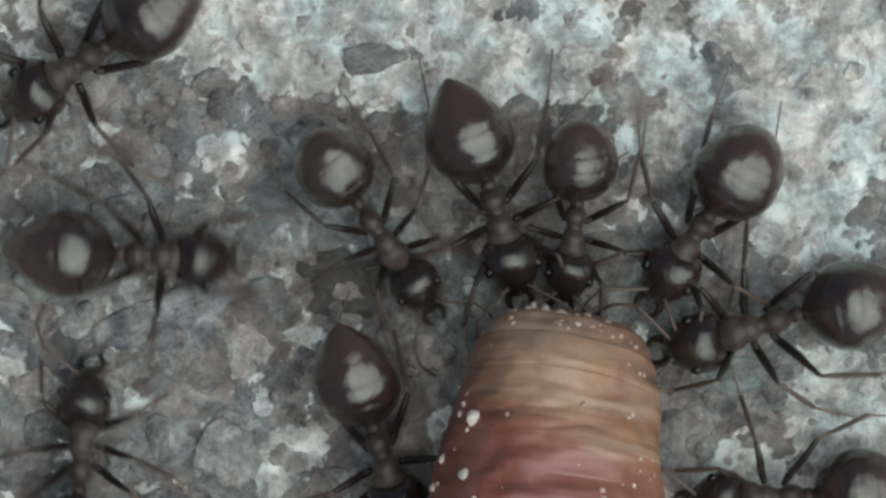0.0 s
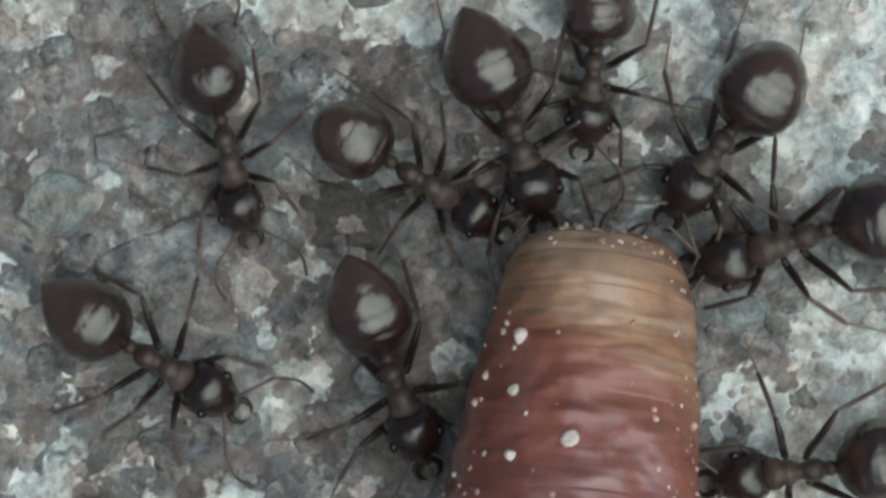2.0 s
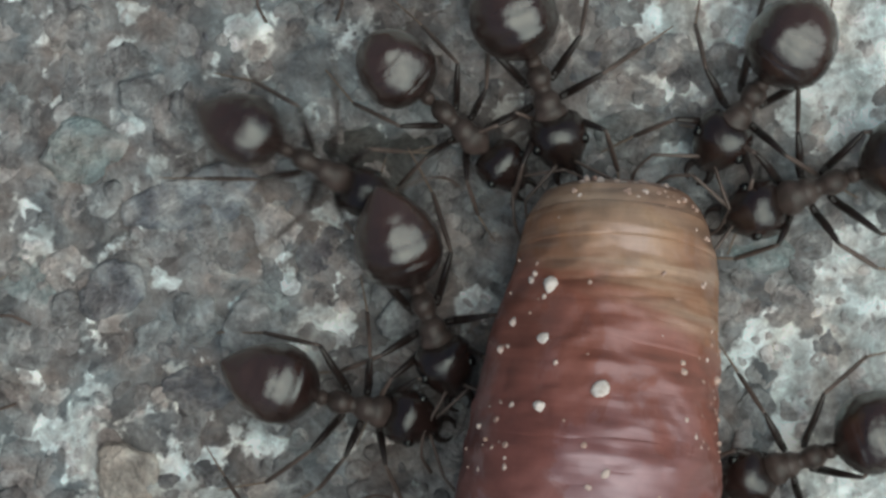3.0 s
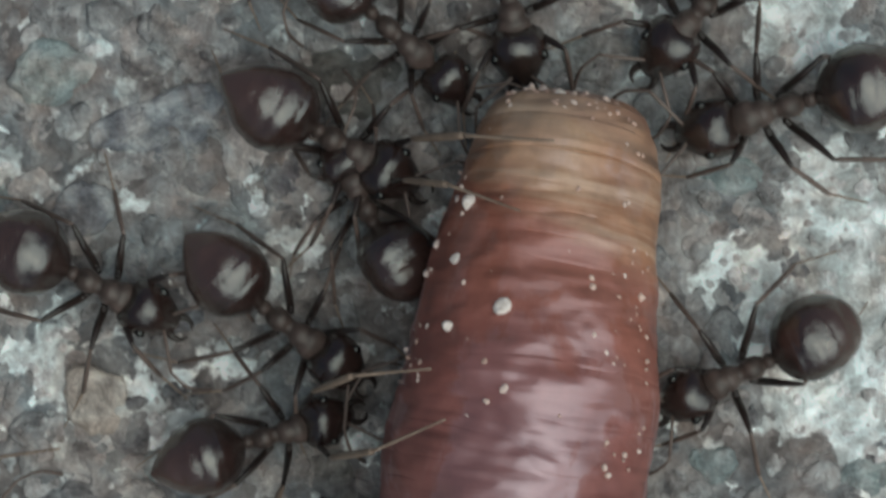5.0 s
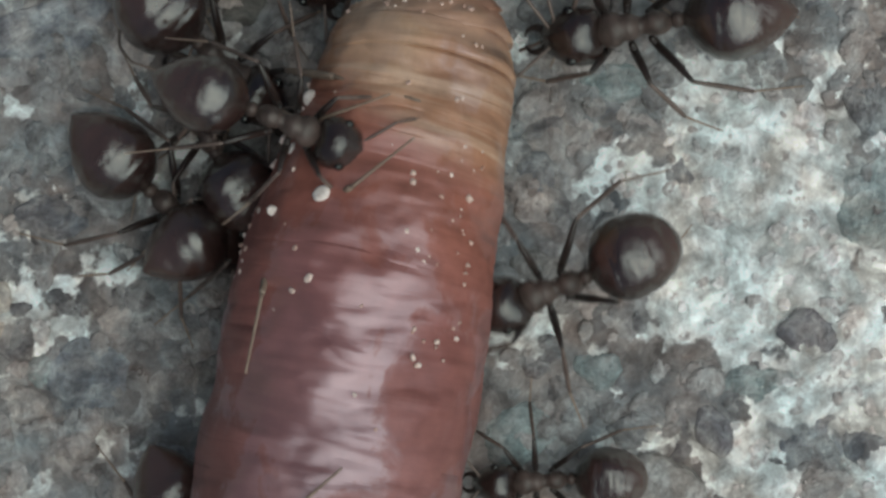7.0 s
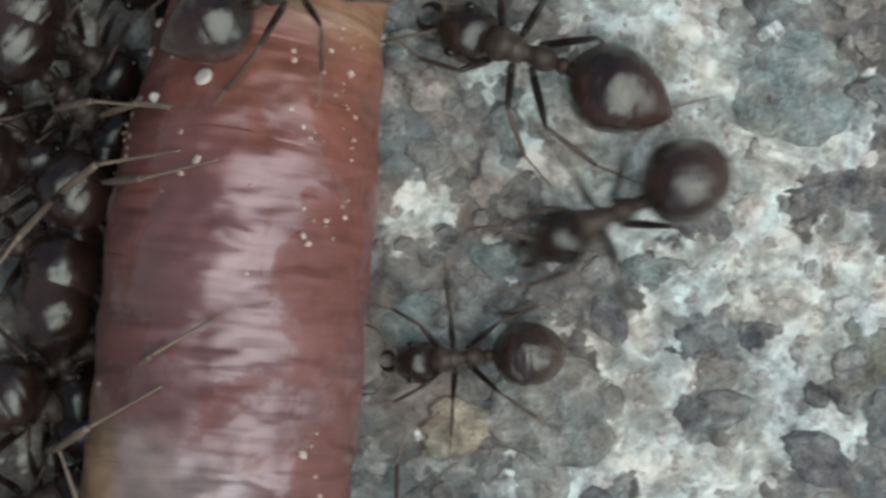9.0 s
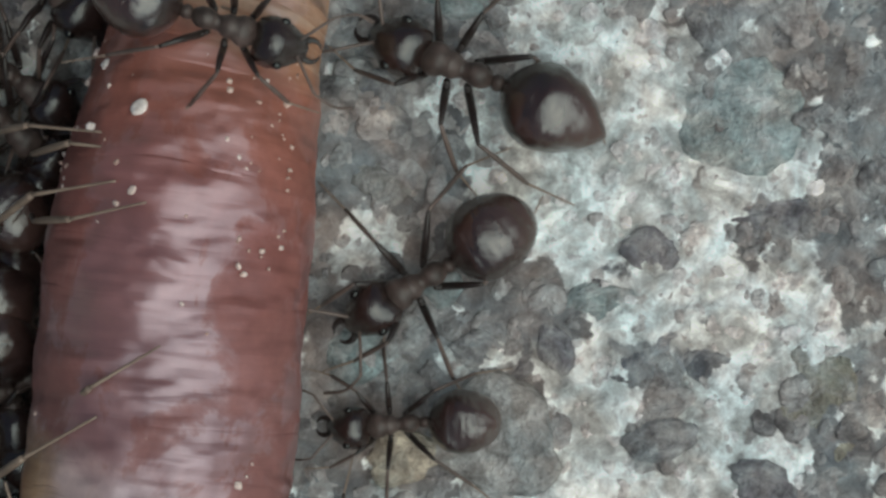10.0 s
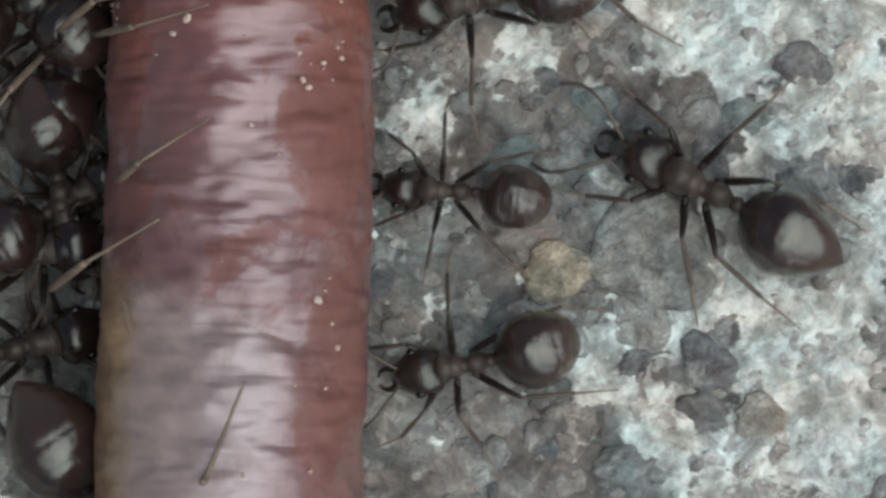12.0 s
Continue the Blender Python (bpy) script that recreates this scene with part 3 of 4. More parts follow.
# ---------------------------------------------------------------- the ants
def ant_meshes():
    m = {}
    # gaster: overlapping plates, pointed behind, its neck at x = 0
    length, wide, high = 1.70, 0.67, 0.60
    for key, p, q in (("gaster", 1.75, 0.80), ("round_gaster", 2.3, 0.52)):
        prof = []
        for i in range(48):
            u = i / 47
            shape = math.sin(math.pi / 2 * (u / 0.42) ** 0.62) if u < 0.42 else max(1 - ((u - 0.42) / 0.58) ** p, 0.0) ** q
            step = 1.0
            for e in (0.30, 0.52, 0.72, 0.87):
                if 0 <= u - e < 0.10:
                    step -= 0.022 * (1 - (u - e) / 0.10)
            k = length if key == "gaster" else length * 0.90
            prof.append((-u * k, max(wide * shape * step, 0.02), max(high * shape * step, 0.02), 0.10 * math.sin(math.pi * u)))
        m[key] = mesh_of("gaster", *lathe(prof, 32))
        m[key].materials.append(GASTER)
    m["petiole"] = mesh_of("petiole", *lathe([(-0.16, 0.05, 0.05, 0), (-0.10, 0.09, 0.10, 0.02), (-0.02, 0.13, 0.22, 0.08), (0.05, 0.12, 0.20, 0.07), (0.12, 0.08, 0.08, 0), (0.2, 0.06, 0.06, 0)], 14))
    m["thorax"] = mesh_of("thorax", *lathe([
        (-0.50, 0.05, 0.05, -0.02), (-0.46, 0.12, 0.13, 0.0), (-0.36, 0.18, 0.20, 0.05), (-0.22, 0.19, 0.22, 0.07), (-0.10, 0.15, 0.17, 0.04),
        (-0.03, 0.13, 0.14, 0.01), (0.03, 0.15, 0.16, 0.03), (0.11, 0.20, 0.23, 0.09), (0.20, 0.21, 0.24, 0.10), (0.27, 0.20, 0.22, 0.08), (0.34, 0.25, 0.25, 0.09),
        (0.46, 0.27, 0.26, 0.07), (0.58, 0.23, 0.21, 0.03), (0.68, 0.14, 0.14, -0.02), (0.76, 0.08, 0.08, -0.05), (0.84, 0.07, 0.07, -0.06)], 20))
    # head: a blunt wedge, widest behind the eyes, with a shallow notch at the back and a keel over the mouth
    verts, faces = lathe([
        (-0.44, 0.14, 0.10, 0.0), (-0.43, 0.26, 0.19, 0.0), (-0.38, 0.36, 0.28, 0.01), (-0.27, 0.43, 0.37, 0.01), (-0.12, 0.45, 0.42, 0.01), (0.04, 0.42, 0.39, 0.0),
        (0.18, 0.36, 0.31, -0.01), (0.30, 0.29, 0.23, -0.03), (0.40, 0.23, 0.16, -0.06), (0.48, 0.17, 0.10, -0.08), (0.52, 0.06, 0.05, -0.09)], 28)
    for v in verts:
        x, y, z = v / MM
        if x < -0.25:
            v.x += 0.05 * MM * max(1 - abs(y) / 0.26, 0.0) * min((-0.25 - x) / 0.15, 1)
        if x > 0.05 and z > 0:
            v.z += 0.05 * MM * max(1 - abs(y) / 0.10, 0.0)
    m["head"] = mesh_of("head", verts, faces)
    m["eye"] = mesh_of("eye", *lathe([(-0.085, 0.015, 0.015, 0), (-0.07, 0.045, 0.045, 0), (-0.02, 0.07, 0.065, 0), (0.03, 0.068, 0.06, 0), (0.075, 0.04, 0.04, 0), (0.09, 0.012, 0.012, 0)], 10))
    for side in (1, -1):
        pts = [(0, 0, 0), (0.14, 0.06 * side, -0.01), (0.27, 0.03 * side, -0.03), (0.33, -0.06 * side, -0.04)]
        fine = [p * MM for p in smooth_curve(pts, 4)]
        m["mandible", side] = mesh_of("mandible", *tube(fine, [MM * (0.075 - 0.062 * i / (len(fine) - 1)) for i in range(len(fine))], 8, 0.6))
    for key, mat in (("petiole", THORAX), ("thorax", THORAX), ("head", BODY), ("eye", EYE), (("mandible", 1), LEG), (("mandible", -1), LEG)):
        m[key].materials.append(mat)
    return m


ANT = ant_meshes()


def antenna_mesh(side, rnd):
    """Scape and elbowed whip."""
    a = rnd.uniform(0.45, 1.0)
    e = Vector((0.42 * math.cos(a) + 0.1, side * (0.62 * math.sin(a) + 0.12), 0.16 + rnd.uniform(0, 0.12)))
    b = rnd.uniform(-0.25, 0.35)
    tip = e + Vector((0.78 * math.cos(b), side * 0.78 * math.sin(b) * 0.7, -0.42))
    mid = (e + tip) / 2 + Vector((0.0, side * 0.10, 0.08))
    scape = smooth_curve([(0, 0, 0), tuple((e * 0.5)[:2]) + (0.12,), e], 4)
    whip = smooth_curve([e, mid, tip], 6)
    one = tube([p * MM for p in scape], [MM * 0.027] * len(scape), 7)
    two = tube([p * MM for p in whip], [MM * (0.021 + 0.012 * i / len(whip)) for i in range(len(whip))], 7)
    me = mesh_of("antenna", *join(one, two))
    me.materials.append(SHIN)
    return me


def leg_meshes(which, side, rnd, lift, climbing=None):
    """Thigh, shin and foot of one leg about its hip, and the hip's place. which: 0 front, 1 middle, 2 hind. climbing: how steeply."""
    hip = Vector(((0.50, 0.22, -0.08)[which], side * (0.20, 0.22, 0.18)[which], 0.42))
    aim = radians((52, 98, 138)[which] + rnd.uniform(-20, 20))
    reach = (0.62, 0.66, 0.84)[which] * rnd.uniform(0.86, 1.08)
    out = Vector((math.cos(aim), side * math.sin(aim), 0))
    knee = out * reach + Vector((0, 0, 0.42 + lift))
    bend = aim + radians((-26, 12, 26)[which] + rnd.uniform(-22, 22))
    out2 = Vector((math.cos(bend), side * math.sin(bend), 0))
    ankle = knee + out2 * (0.62, 0.70, 0.92)[which] + Vector((0, 0, -0.62 - lift * 0.6))
    bend2 = bend + radians((-12, 8, 12)[which] + rnd.uniform(-16, 16))
    toe = ankle + Vector((math.cos(bend2), side * math.sin(bend2), 0)) * (0.55, 0.62, 0.78)[which]
    toe.z = -hip.z + 0.03
    ankle.z = max(ankle.z, -hip.z + 0.14)
    if climbing is not None:                        # the foot is set on the back of the worm
        knee.z += 0.75 + 0.70 * climbing
        ankle = knee + out2 * 0.75 + Vector((0, 0, 1.15 + 0.45 * climbing))
        toe = ankle + Vector((math.cos(bend2), side * math.sin(bend2), 0)) * 1.30 + Vector((0, 0, 0.60 - 0.15 * climbing))
    thigh = smooth_curve([(0, 0, -0.04), out * 0.16 + Vector((0, 0, -0.10)), out * (reach * 0.55) + Vector((0, 0, 0.26 + lift * 0.6)), knee], 4)
    rad = [MM * (0.050 + 0.026 * math.sin(math.pi * i / (len(thigh) - 1)) - 0.018 * i / (len(thigh) - 1)) for i in range(len(thigh))]
    shin = smooth_curve([knee, (knee + ankle) / 2 + Vector((0, 0, 0.05)), ankle], 4)
    foot = smooth_curve([ankle, (ankle + toe) / 2 + Vector((0, 0, -0.03)), toe], 4)
    out = []
    thick = 1.0 if climbing is None else 1.55
    for name, pts, rr, mat in (("leg", thigh, rad, LEG), ("shin", shin, [MM * (0.028 + 0.013 * math.sin(math.pi * i / len(shin))) * thick for i in range(len(shin))], SHIN if climbing is None else FOOT),
                               ("foot", foot, [MM * (0.021 - 0.011 * i / len(foot)) * thick for i in range(len(foot))], FOOT)):
        me = mesh_of(name, *tube([p * MM for p in pts], rr, 8))
        me.materials.append(mat)
        out.append(me)
    return hip * MM, out


ANTS = {}


def ant(key, label, rows, size=1.0, reach=1.0, up=0.0, pitch=0.0, tail=8.0, seed=1, tip="gaster", climb=None):
    """One worker ant. rows: seconds, then gaster x, y and head x, y by the plan. reach: how far head and gaster stand apart. climb: legs set on the worm."""
    rnd = random.Random(seed)
    a = tagged(new("ant"), label, "ant", "ants round the worm")
    a.scale = (size, size, size)
    gx, hx = -0.62 * reach, 1.18 * reach
    gaster = part("gaster", ANT[tip], GASTER, a, "glossy dark brown banded gaster")
    gaster.matrix_basis = pose(gx * MM, 0, 0.62 * MM, 0, tail + rnd.uniform(-8, 8), rnd.uniform(-7, 7)) @ pose(0, 0, 0, rnd.uniform(-26, 26), 0, 0)
    pet = part("petiole", ANT["petiole"], BODY, a)
    pet.matrix_basis = pose((gx + 0.06) * MM, 0, 0.52 * MM)
    th = part("thorax", ANT["thorax"], BODY, a)
    th.matrix_basis = pose(0.06 * MM, 0, 0.56 * MM, 0, 6, 0) @ Matrix.Diagonal((0.5 + 0.5 * reach, 1, 1, 1))
    head = part("head", ANT["head"], BODY, a, "dark brown triangular head")
    head.matrix_basis = pose(hx * MM, 0, 0.52 * MM, 0, 14, rnd.uniform(-8, 8))
    for side in (1, -1):
        e = part("eye", ANT["eye"], EYE, head, "black compound eye")
        e.matrix_basis = pose(0.0, side * 0.37 * MM, 0.20 * MM, side * -35, 0, 0)
        md = part("mandible", ANT["mandible", side], LEG, head)
        md.location = (0.42 * MM, side * 0.12 * MM, -0.10 * MM)
        an = part("antenna", antenna_mesh(side, rnd), LEG, head, "thin elbowed antenna")
        an.location = (0.30 * MM, side * 0.12 * MM, 0.13 * MM)
    legs = []
    for which in range(3):
        for side in (1, -1):
            hip, (thigh, shin, foot) = leg_meshes(which, side, rnd, rnd.uniform(-0.06, 0.12), (climb or {}).get((which, side)))
            lg = part("leg", thigh, LEG, a, "", hip)
            part("shin", shin, LEG, lg)
            part("foot", foot, LEG, lg)
            legs.append((lg, hip, which, side))
    ANTS[key] = (a, rows, legs, size, reach, up, pitch)
    return a


def ant_pose(row, size, reach, up, pitch):
    t, gx, gy, hx, hy, *high = row
    turn = math.degrees(math.atan2(-(hy - gy), hx - gx))
    mid = P((gx + hx) / 2, (gy + hy) / 2)
    # halfway between gaster and head lies a little behind the waist
    back = (-0.62 * reach - 0.80 + 1.18 * reach) / 2 * size * MM
    c, s = math.cos(radians(turn)), math.sin(radians(turn))
    up = high[0] if high else up
    return pose(mid.x - back * c, mid.y - back * s, up * MM, 0, 0, turn) @ pose(0, 0, 0, 0, pitch, 0)


ant("A", "dark brown ant with raised gaster biting the worm tip", [
    (0, 835, 235, 905, 465), (0.5, 860, 229, 925, 454), (1, 855, 230, 925, 465), (1.5, 858, 231, 933, 461), (2, 864, 238, 934, 443), (2.5, 870, 236, 955, 461), (3, 866, 244, 936, 454), (5, 880, 210, 925, 450), (7, 880, 210, 920, 450), (12, 880, 210, 920, 450)],
    tail=22.0, size=0.98, seed=1, reach=0.72)
ant("B", "dark brown ant that backs away from the worm and returns", [
    (0, 1030, 270, 1005, 490), (0.5, 1045, 239, 1015, 459), (0.7, 1066, 64, 1054, 289), (0.8, 1131, 31, 1051, 231), (0.9, 1137, 38, 957, 138), (1, 1190, -25, 950, -15), (1.5, 973, -19, 843, 71), (1.7, 1036, -70, 1012, 138), (1.8, 1112, -44, 1126, 174), (2, 1054, 128, 1034, 328), (2.1, 1059, 71, 1049, 281), (2.2, 1064, 14, 1052, 224), (2.3, 1099, -35, 1105, 175), (2.6, 1250, -450, 1200, -200), (12, 1250, -450, 1200, -200)],
    tip='round_gaster', tail=22.0, size=0.84, seed=2, reach=0.74)
ant("C", "dark brown ant with its head at the worm tip", [
    (0, 1305, 300, 1180, 485), (0.5, 1335, 284, 1195, 469), (1, 1325, 290, 1195, 475), (1.5, 1328, 281, 1198, 466), (2, 1339, 273, 1209, 453), (2.5, 1350, 266, 1215, 461), (3, 1356, 279, 1216, 474), (5, 1330, 270, 1185, 440), (12, 1330, 270, 1185, 440)],
    tip='round_gaster', tail=22.0, size=0.98, seed=3, reach=0.62)
ant("D", "dark brown ant pulling at the side of the worm tip", [
    (0, 1510, 525, 1220, 610), (0.5, 1540, 504, 1245, 604), (1, 1540, 510, 1260, 600), (1.5, 1543, 511, 1278, 581), (2, 1539, 498, 1284, 578), (2.5, 1540, 486, 1290, 576), (3, 1541, 494, 1291, 584), (5, 1528, 502, 1263, 582), (6, 1561, 515, 1251, 595), (6.5, 1557, 536, 1247, 601), (7, 1523, 538, 1213, 588), (7.2, 1528, 556, 1220, 596), (8, 1520, 720, 1230, 690), (8.8, 1494, 866, 1220, 770), (9, 1500, 872, 1209, 770), (9.5, 1500, 876, 1200, 760), (10, 1480, 856, 1190, 742), (10.5, 1462, 880, 1165, 748), (11, 1408, 902, 1150, 766), (11.5, 1404, 900, 1125, 772), (12, 1404, 900, 1125, 772)],
    size=1, seed=4, reach=0.9)
ant("K", "dark brown ant walking up to the worm, away and back", [
    (0, 1500, 870, 1290, 880), (0.5, 1535, 829, 1325, 839), (1.5, 1553, 891, 1333, 911), (2.5, 1510, 976, 1295, 1006), (3, 1491, 984, 1281, 1054), (5, 1448, 952, 1223, 1052), (5.5, 1404, 948, 1199, 1068), (6, 1316, 1045, 1091, 1095, 0.8), (6.5, 1312, 1011, 1117, 1166, 0.8), (7, 1338, 973, 1093, 1063, 0.9), (7.2, 1337, 943, 1085, 991, 0.9), (7.8, 1460, 930, 1205, 975, 0.3), (8.4, 1690, 935, 1440, 1000, 0), (8.8, 1754, 948, 1514, 1028, 0), (9, 1639, 1030, 1359, 1145, 0), (9.2, 1501, 1035, 1211, 1035, 0), (9.5, 1428, 1091, 1173, 1136, 0), (10, 1388, 1074, 1133, 1224, 0), (10.5, 1296, 1056, 1091, 1216, 0), (11, 1248, 970, 1023, 1075, 0), (11.5, 1234, 930, 974, 985, 0), (12, 1220, 972, 960, 1012, 0)],
    tip='round_gaster', size=0.93, seed=5, reach=0.82)
ant("G", "small dark ant tugging at the side of the worm", [
    (0, 1300, 1345, 1095, 1370), (6, 1300, 1345, 1095, 1370), (6.5, 1297, 1346, 1092, 1366), (7, 1293, 1358, 1093, 1373), (7.2, 1275, 1331, 1095, 1363), (9, 1339, 1335, 1129, 1355), (9.5, 1363, 1346, 1138, 1356), (10, 1308, 1404, 1123, 1419), (10.5, 1326, 1356, 1091, 1436), (11, 1273, 1395, 1053, 1400), (11.5, 1169, 1320, 994, 1345), (12, 1120, 1337, 945, 1327)],
    tip='round_gaster', size=0.71, seed=7, reach=0.9)
ant("I", "dark brown ant gripping the worm with spread legs", [
    (0, 1258, 1680, 1050, 1710), (10.5, 1258, 1680, 1050, 1710), (11, 1258, 1670, 1048, 1700), (11.5, 1179, 1630, 979, 1675), (12, 1185, 1612, 950, 1652)],
    tip='round_gaster', size=0.86, seed=8, reach=0.72)
ant("J", "large dark ant walking over the concrete", [
    (0, 2300, 2350, 2100, 2250), (10, 2300, 2350, 2100, 2250), (10.8, 1850, 1950, 1790, 1700), (11, 1778, 1780, 1728, 1520), (11.2, 1605, 1460, 1425, 1284), (11.5, 1640, 1508, 1366, 1352), (11.7, 1662, 1469, 1392, 1339), (12, 1620, 1407, 1345, 1267)],
    size=1, seed=9, reach=0.90)
ant("M", "dark brown ant pressing its head to the worm tip", [
    (0, 585, 290, 740, 510), (0.5, 655, 364, 815, 539), (1, 640, 350, 805, 515), (1.5, 638, 351, 828, 511), (2, 614, 363, 839, 498), (2.5, 640, 326, 855, 506), (3, 641, 329, 846, 514), (5, 600, 320, 805, 500), (6, 570, 320, 775, 497), (12, 570, 320, 775, 497)],
    tip='round_gaster', tail=22.0, size=0.84, seed=10, reach=1.04)
ant("N", "large dark ant pressed against the flank of the worm", [
    (0, 632, 660, 705, 890), (0.5, 645, 651, 715, 879), (1, 642, 663, 720, 890), (1.5, 638, 656, 723, 881), (2, 646, 658, 729, 883), (2.5, 668, 631, 755, 856), (3, 656, 634, 741, 859), (3.2, 648, 626, 735, 850), (4, 580, 560, 720, 740), (4.8, 491, 543, 675, 657), (5, 498, 542, 688, 652), (5.5, 474, 548, 684, 678), (6, 486, 515, 681, 675), (6.5, 492, 516, 682, 676), (7, 490, 525, 680, 700), (12, 440, 520, 630, 690)],
    climb={(0, 1): -0.2}, tail=22.0, size=0.98, seed=11, reach=0.72)
ant("O", "dark ant crowded between others at the flank of the worm", [
    (0, 520, 1560, 500, 1330), (3.2, 520, 1560, 500, 1330), (4.2, 640, 1000, 600, 800), (4.8, 700, 820, 615, 650), (5.5, 705, 815, 620, 640), (6.5, 650, 850, 570, 690), (7.2, 620, 860, 540, 700), (9, 530, 1060, 400, 910), (10, 515, 1050, 385, 900), (11, 440, 1060, 310, 910), (12, 350, 1060, 220, 910)],
    size=0.84, tip='round_gaster', climb={(1, -1): 0.3}, seed=23, reach=0.72)
ant("Q", "dark ant running across the concrete", [
    (0, 90, 440, 390, 460), (0.2, 150, 361, 340, 276), (0.5, 245, 359, 505, 214), (0.7, 246, 344, 486, 144), (0.9, 383, 138, 597, 28), (1, 435, 85, 590, -15), (1.1, 358, 127, 628, 37), (1.3, 428, 33, 688, 113), (1.5, 700, -60, 900, -200), (2, 1000, -500, 1200, -600), (12, 1000, -500, 1200, -600)],
    size=0.98, seed=13, reach=0.72)
ant("R", "dark brown ant that runs down to the worm and climbs it", [
    (0, 330, -500, 350, -240), (1.3, 398, -287, 418, -37), (1.5, 393, -19, 438, 226), (1.7, 332, 158, 412, 358), (1.8, 366, 142, 406, 354), (2, 369, 248, 422, 490), (2.2, 392, 304, 452, 524), (2.3, 305, 355, 425, 595), (2.4, 319, 425, 425, 665), (2.5, 305, 441, 460, 721), (2.6, 326, 478, 506, 678), (2.7, 361, 512, 593, 672), (2.8, 435, 495, 655, 655), (2.9, 429, 459, 649, 599), (3, 381, 439, 606, 559), (3.1, 277, 430, 497, 560), (3.2, 211, 369, 433, 529), (4, 250, 150, 400, 350), (4.8, 380, 60, 500, 270), (5.5, 440, 150, 560, 360, 0), (6, 530, 480, 630, 700, 0.3), (6.5, 560, 560, 690, 780, 0.9), (7, 590, 690, 830, 785, 2.6), (7.2, 640, 690, 850, 748, 2.8), (7.6, 690, 715, 880, 690, 3), (8.2, 745, 740, 940, 660, 3.1), (8.8, 793, 755, 988, 640, 3.3), (9, 804, 775, 1009, 685, 3.3), (9.2, 751, 755, 971, 710, 3.2), (9.5, 763, 741, 993, 736, 3.2), (9.7, 773, 727, 1008, 737, 3.2), (10, 763, 679, 1008, 764, 3.2), (10.1, 729, 659, 989, 769, 3.2), (10.3, 694, 645, 949, 770, 3.2), (10.5, 701, 656, 921, 786, 3.2), (11, 518, 730, 738, 830, 3), (12, 518, 730, 738, 830, 3)],
    size=0.84, seed=14, reach=0.93)
ant("T", "dark brown ant leaning against the worm", [
    (0, 140, 960, 155, 700), (0.2, 70, 841, 110, 631), (0.5, 145, 679, 380, 609), (0.7, 126, 684, 386, 644), (1, 110, 665, 370, 705), (1.5, 133, 651, 363, 591), (2, 134, 678, 384, 818), (2.3, 229, 775, 439, 895), (2.5, 325, 811, 540, 996), (2.8, 399, 887, 619, 967), (3, 431, 894, 681, 954), (3.2, 371, 889, 651, 929), (4.8, 411, 855, 615, 1007), (5, 393, 832, 618, 1002), (5.5, 424, 828, 664, 983), (6, 421, 795, 631, 955), (6.5, 412, 796, 612, 956), (7, 408, 798, 613, 958), (9, 420, 795, 610, 960), (12, 300, 780, 480, 930)],
    size=0.92, seed=15, reach=0.86)
ant("S", "dark ant hurrying past", [
    (0, 250, -400, 280, -160), (2.3, 309, -145, 339, 115), (2.5, 350, 46, 375, 296), (2.6, 446, 20, 466, 270), (2.8, 459, -143, 479, 107), (12, 459, -143, 479, 107)],
    size=0.85, seed=16, reach=0.92)
ant("V", "dark brown ant at the edge of the cluster", [
    (0, 285, 30, 60, 170), (0.2, 250, 1, 90, 201), (0.5, 335, -141, 205, 104), (0.7, 378, -116, 228, 44), (0.9, 500, -250, 380, -60), (1.2, 700, -500, 600, -300), (12, 700, -500, 600, -300)],
    size=1.05, seed=17, reach=0.72)
ant("U", "dark ant coming up from the open concrete", [
    (0, -500, 800, -250, 820), (3.2, -400, 820, -150, 840), (4.8, 91, 823, 305, 937), (5, 53, 792, 278, 902), (5.1, 51, 854, 281, 944), (5.2, 14, 796, 214, 866), (5.3, -46, 727, 154, 767), (5.5, -46, 678, 124, 718), (5.7, -131, 710, 49, 690), (6, -500, 700, -250, 650), (12, -500, 700, -250, 650)],
    size=0.95, seed=18, reach=0.76)
ant("W", "dark brown ant pushing at the flank of the worm", [
    (0, 250, 1250, 480, 1200), (3.2, 280, 1230, 520, 1180), (4.8, 351, 1123, 585, 1077), (5, 353, 1157, 598, 1092), (5.5, 414, 1118, 644, 1088), (6, 471, 1145, 641, 1035), (6.5, 512, 1126, 632, 966), (6.8, 516, 1029, 672, 929), (7, 563, 938, 733, 848), (9, 370, 1000, 600, 985), (10, 340, 1010, 580, 1000), (11, 270, 1020, 490, 1000), (12, 180, 1030, 400, 1010)],
    climb={(0, 1): 0.5, (0, -1): 1.0, (1, -1): 0.9}, size=0.86, seed=19, reach=0.8)
ant("X", "dark ant lying along the flank of the worm", [
    (0, 640, 1300, 720, 1500), (6, 611, 1315, 701, 1525), (6.5, 537, 1356, 612, 1566), (7, 528, 1383, 613, 1588), (7.2, 535, 1323, 607, 1523), (9, 509, 1270, 549, 1475), (9.5, 508, 1271, 548, 1476), (10.5, 476, 1276, 516, 1476), (11, 430, 1280, 448, 1460), (11.5, 349, 1295, 384, 1465), (12, 315, 1242, 350, 1412)],
    climb={(1, 1): 1.1}, size=0.9, seed=20, reach=0.72)
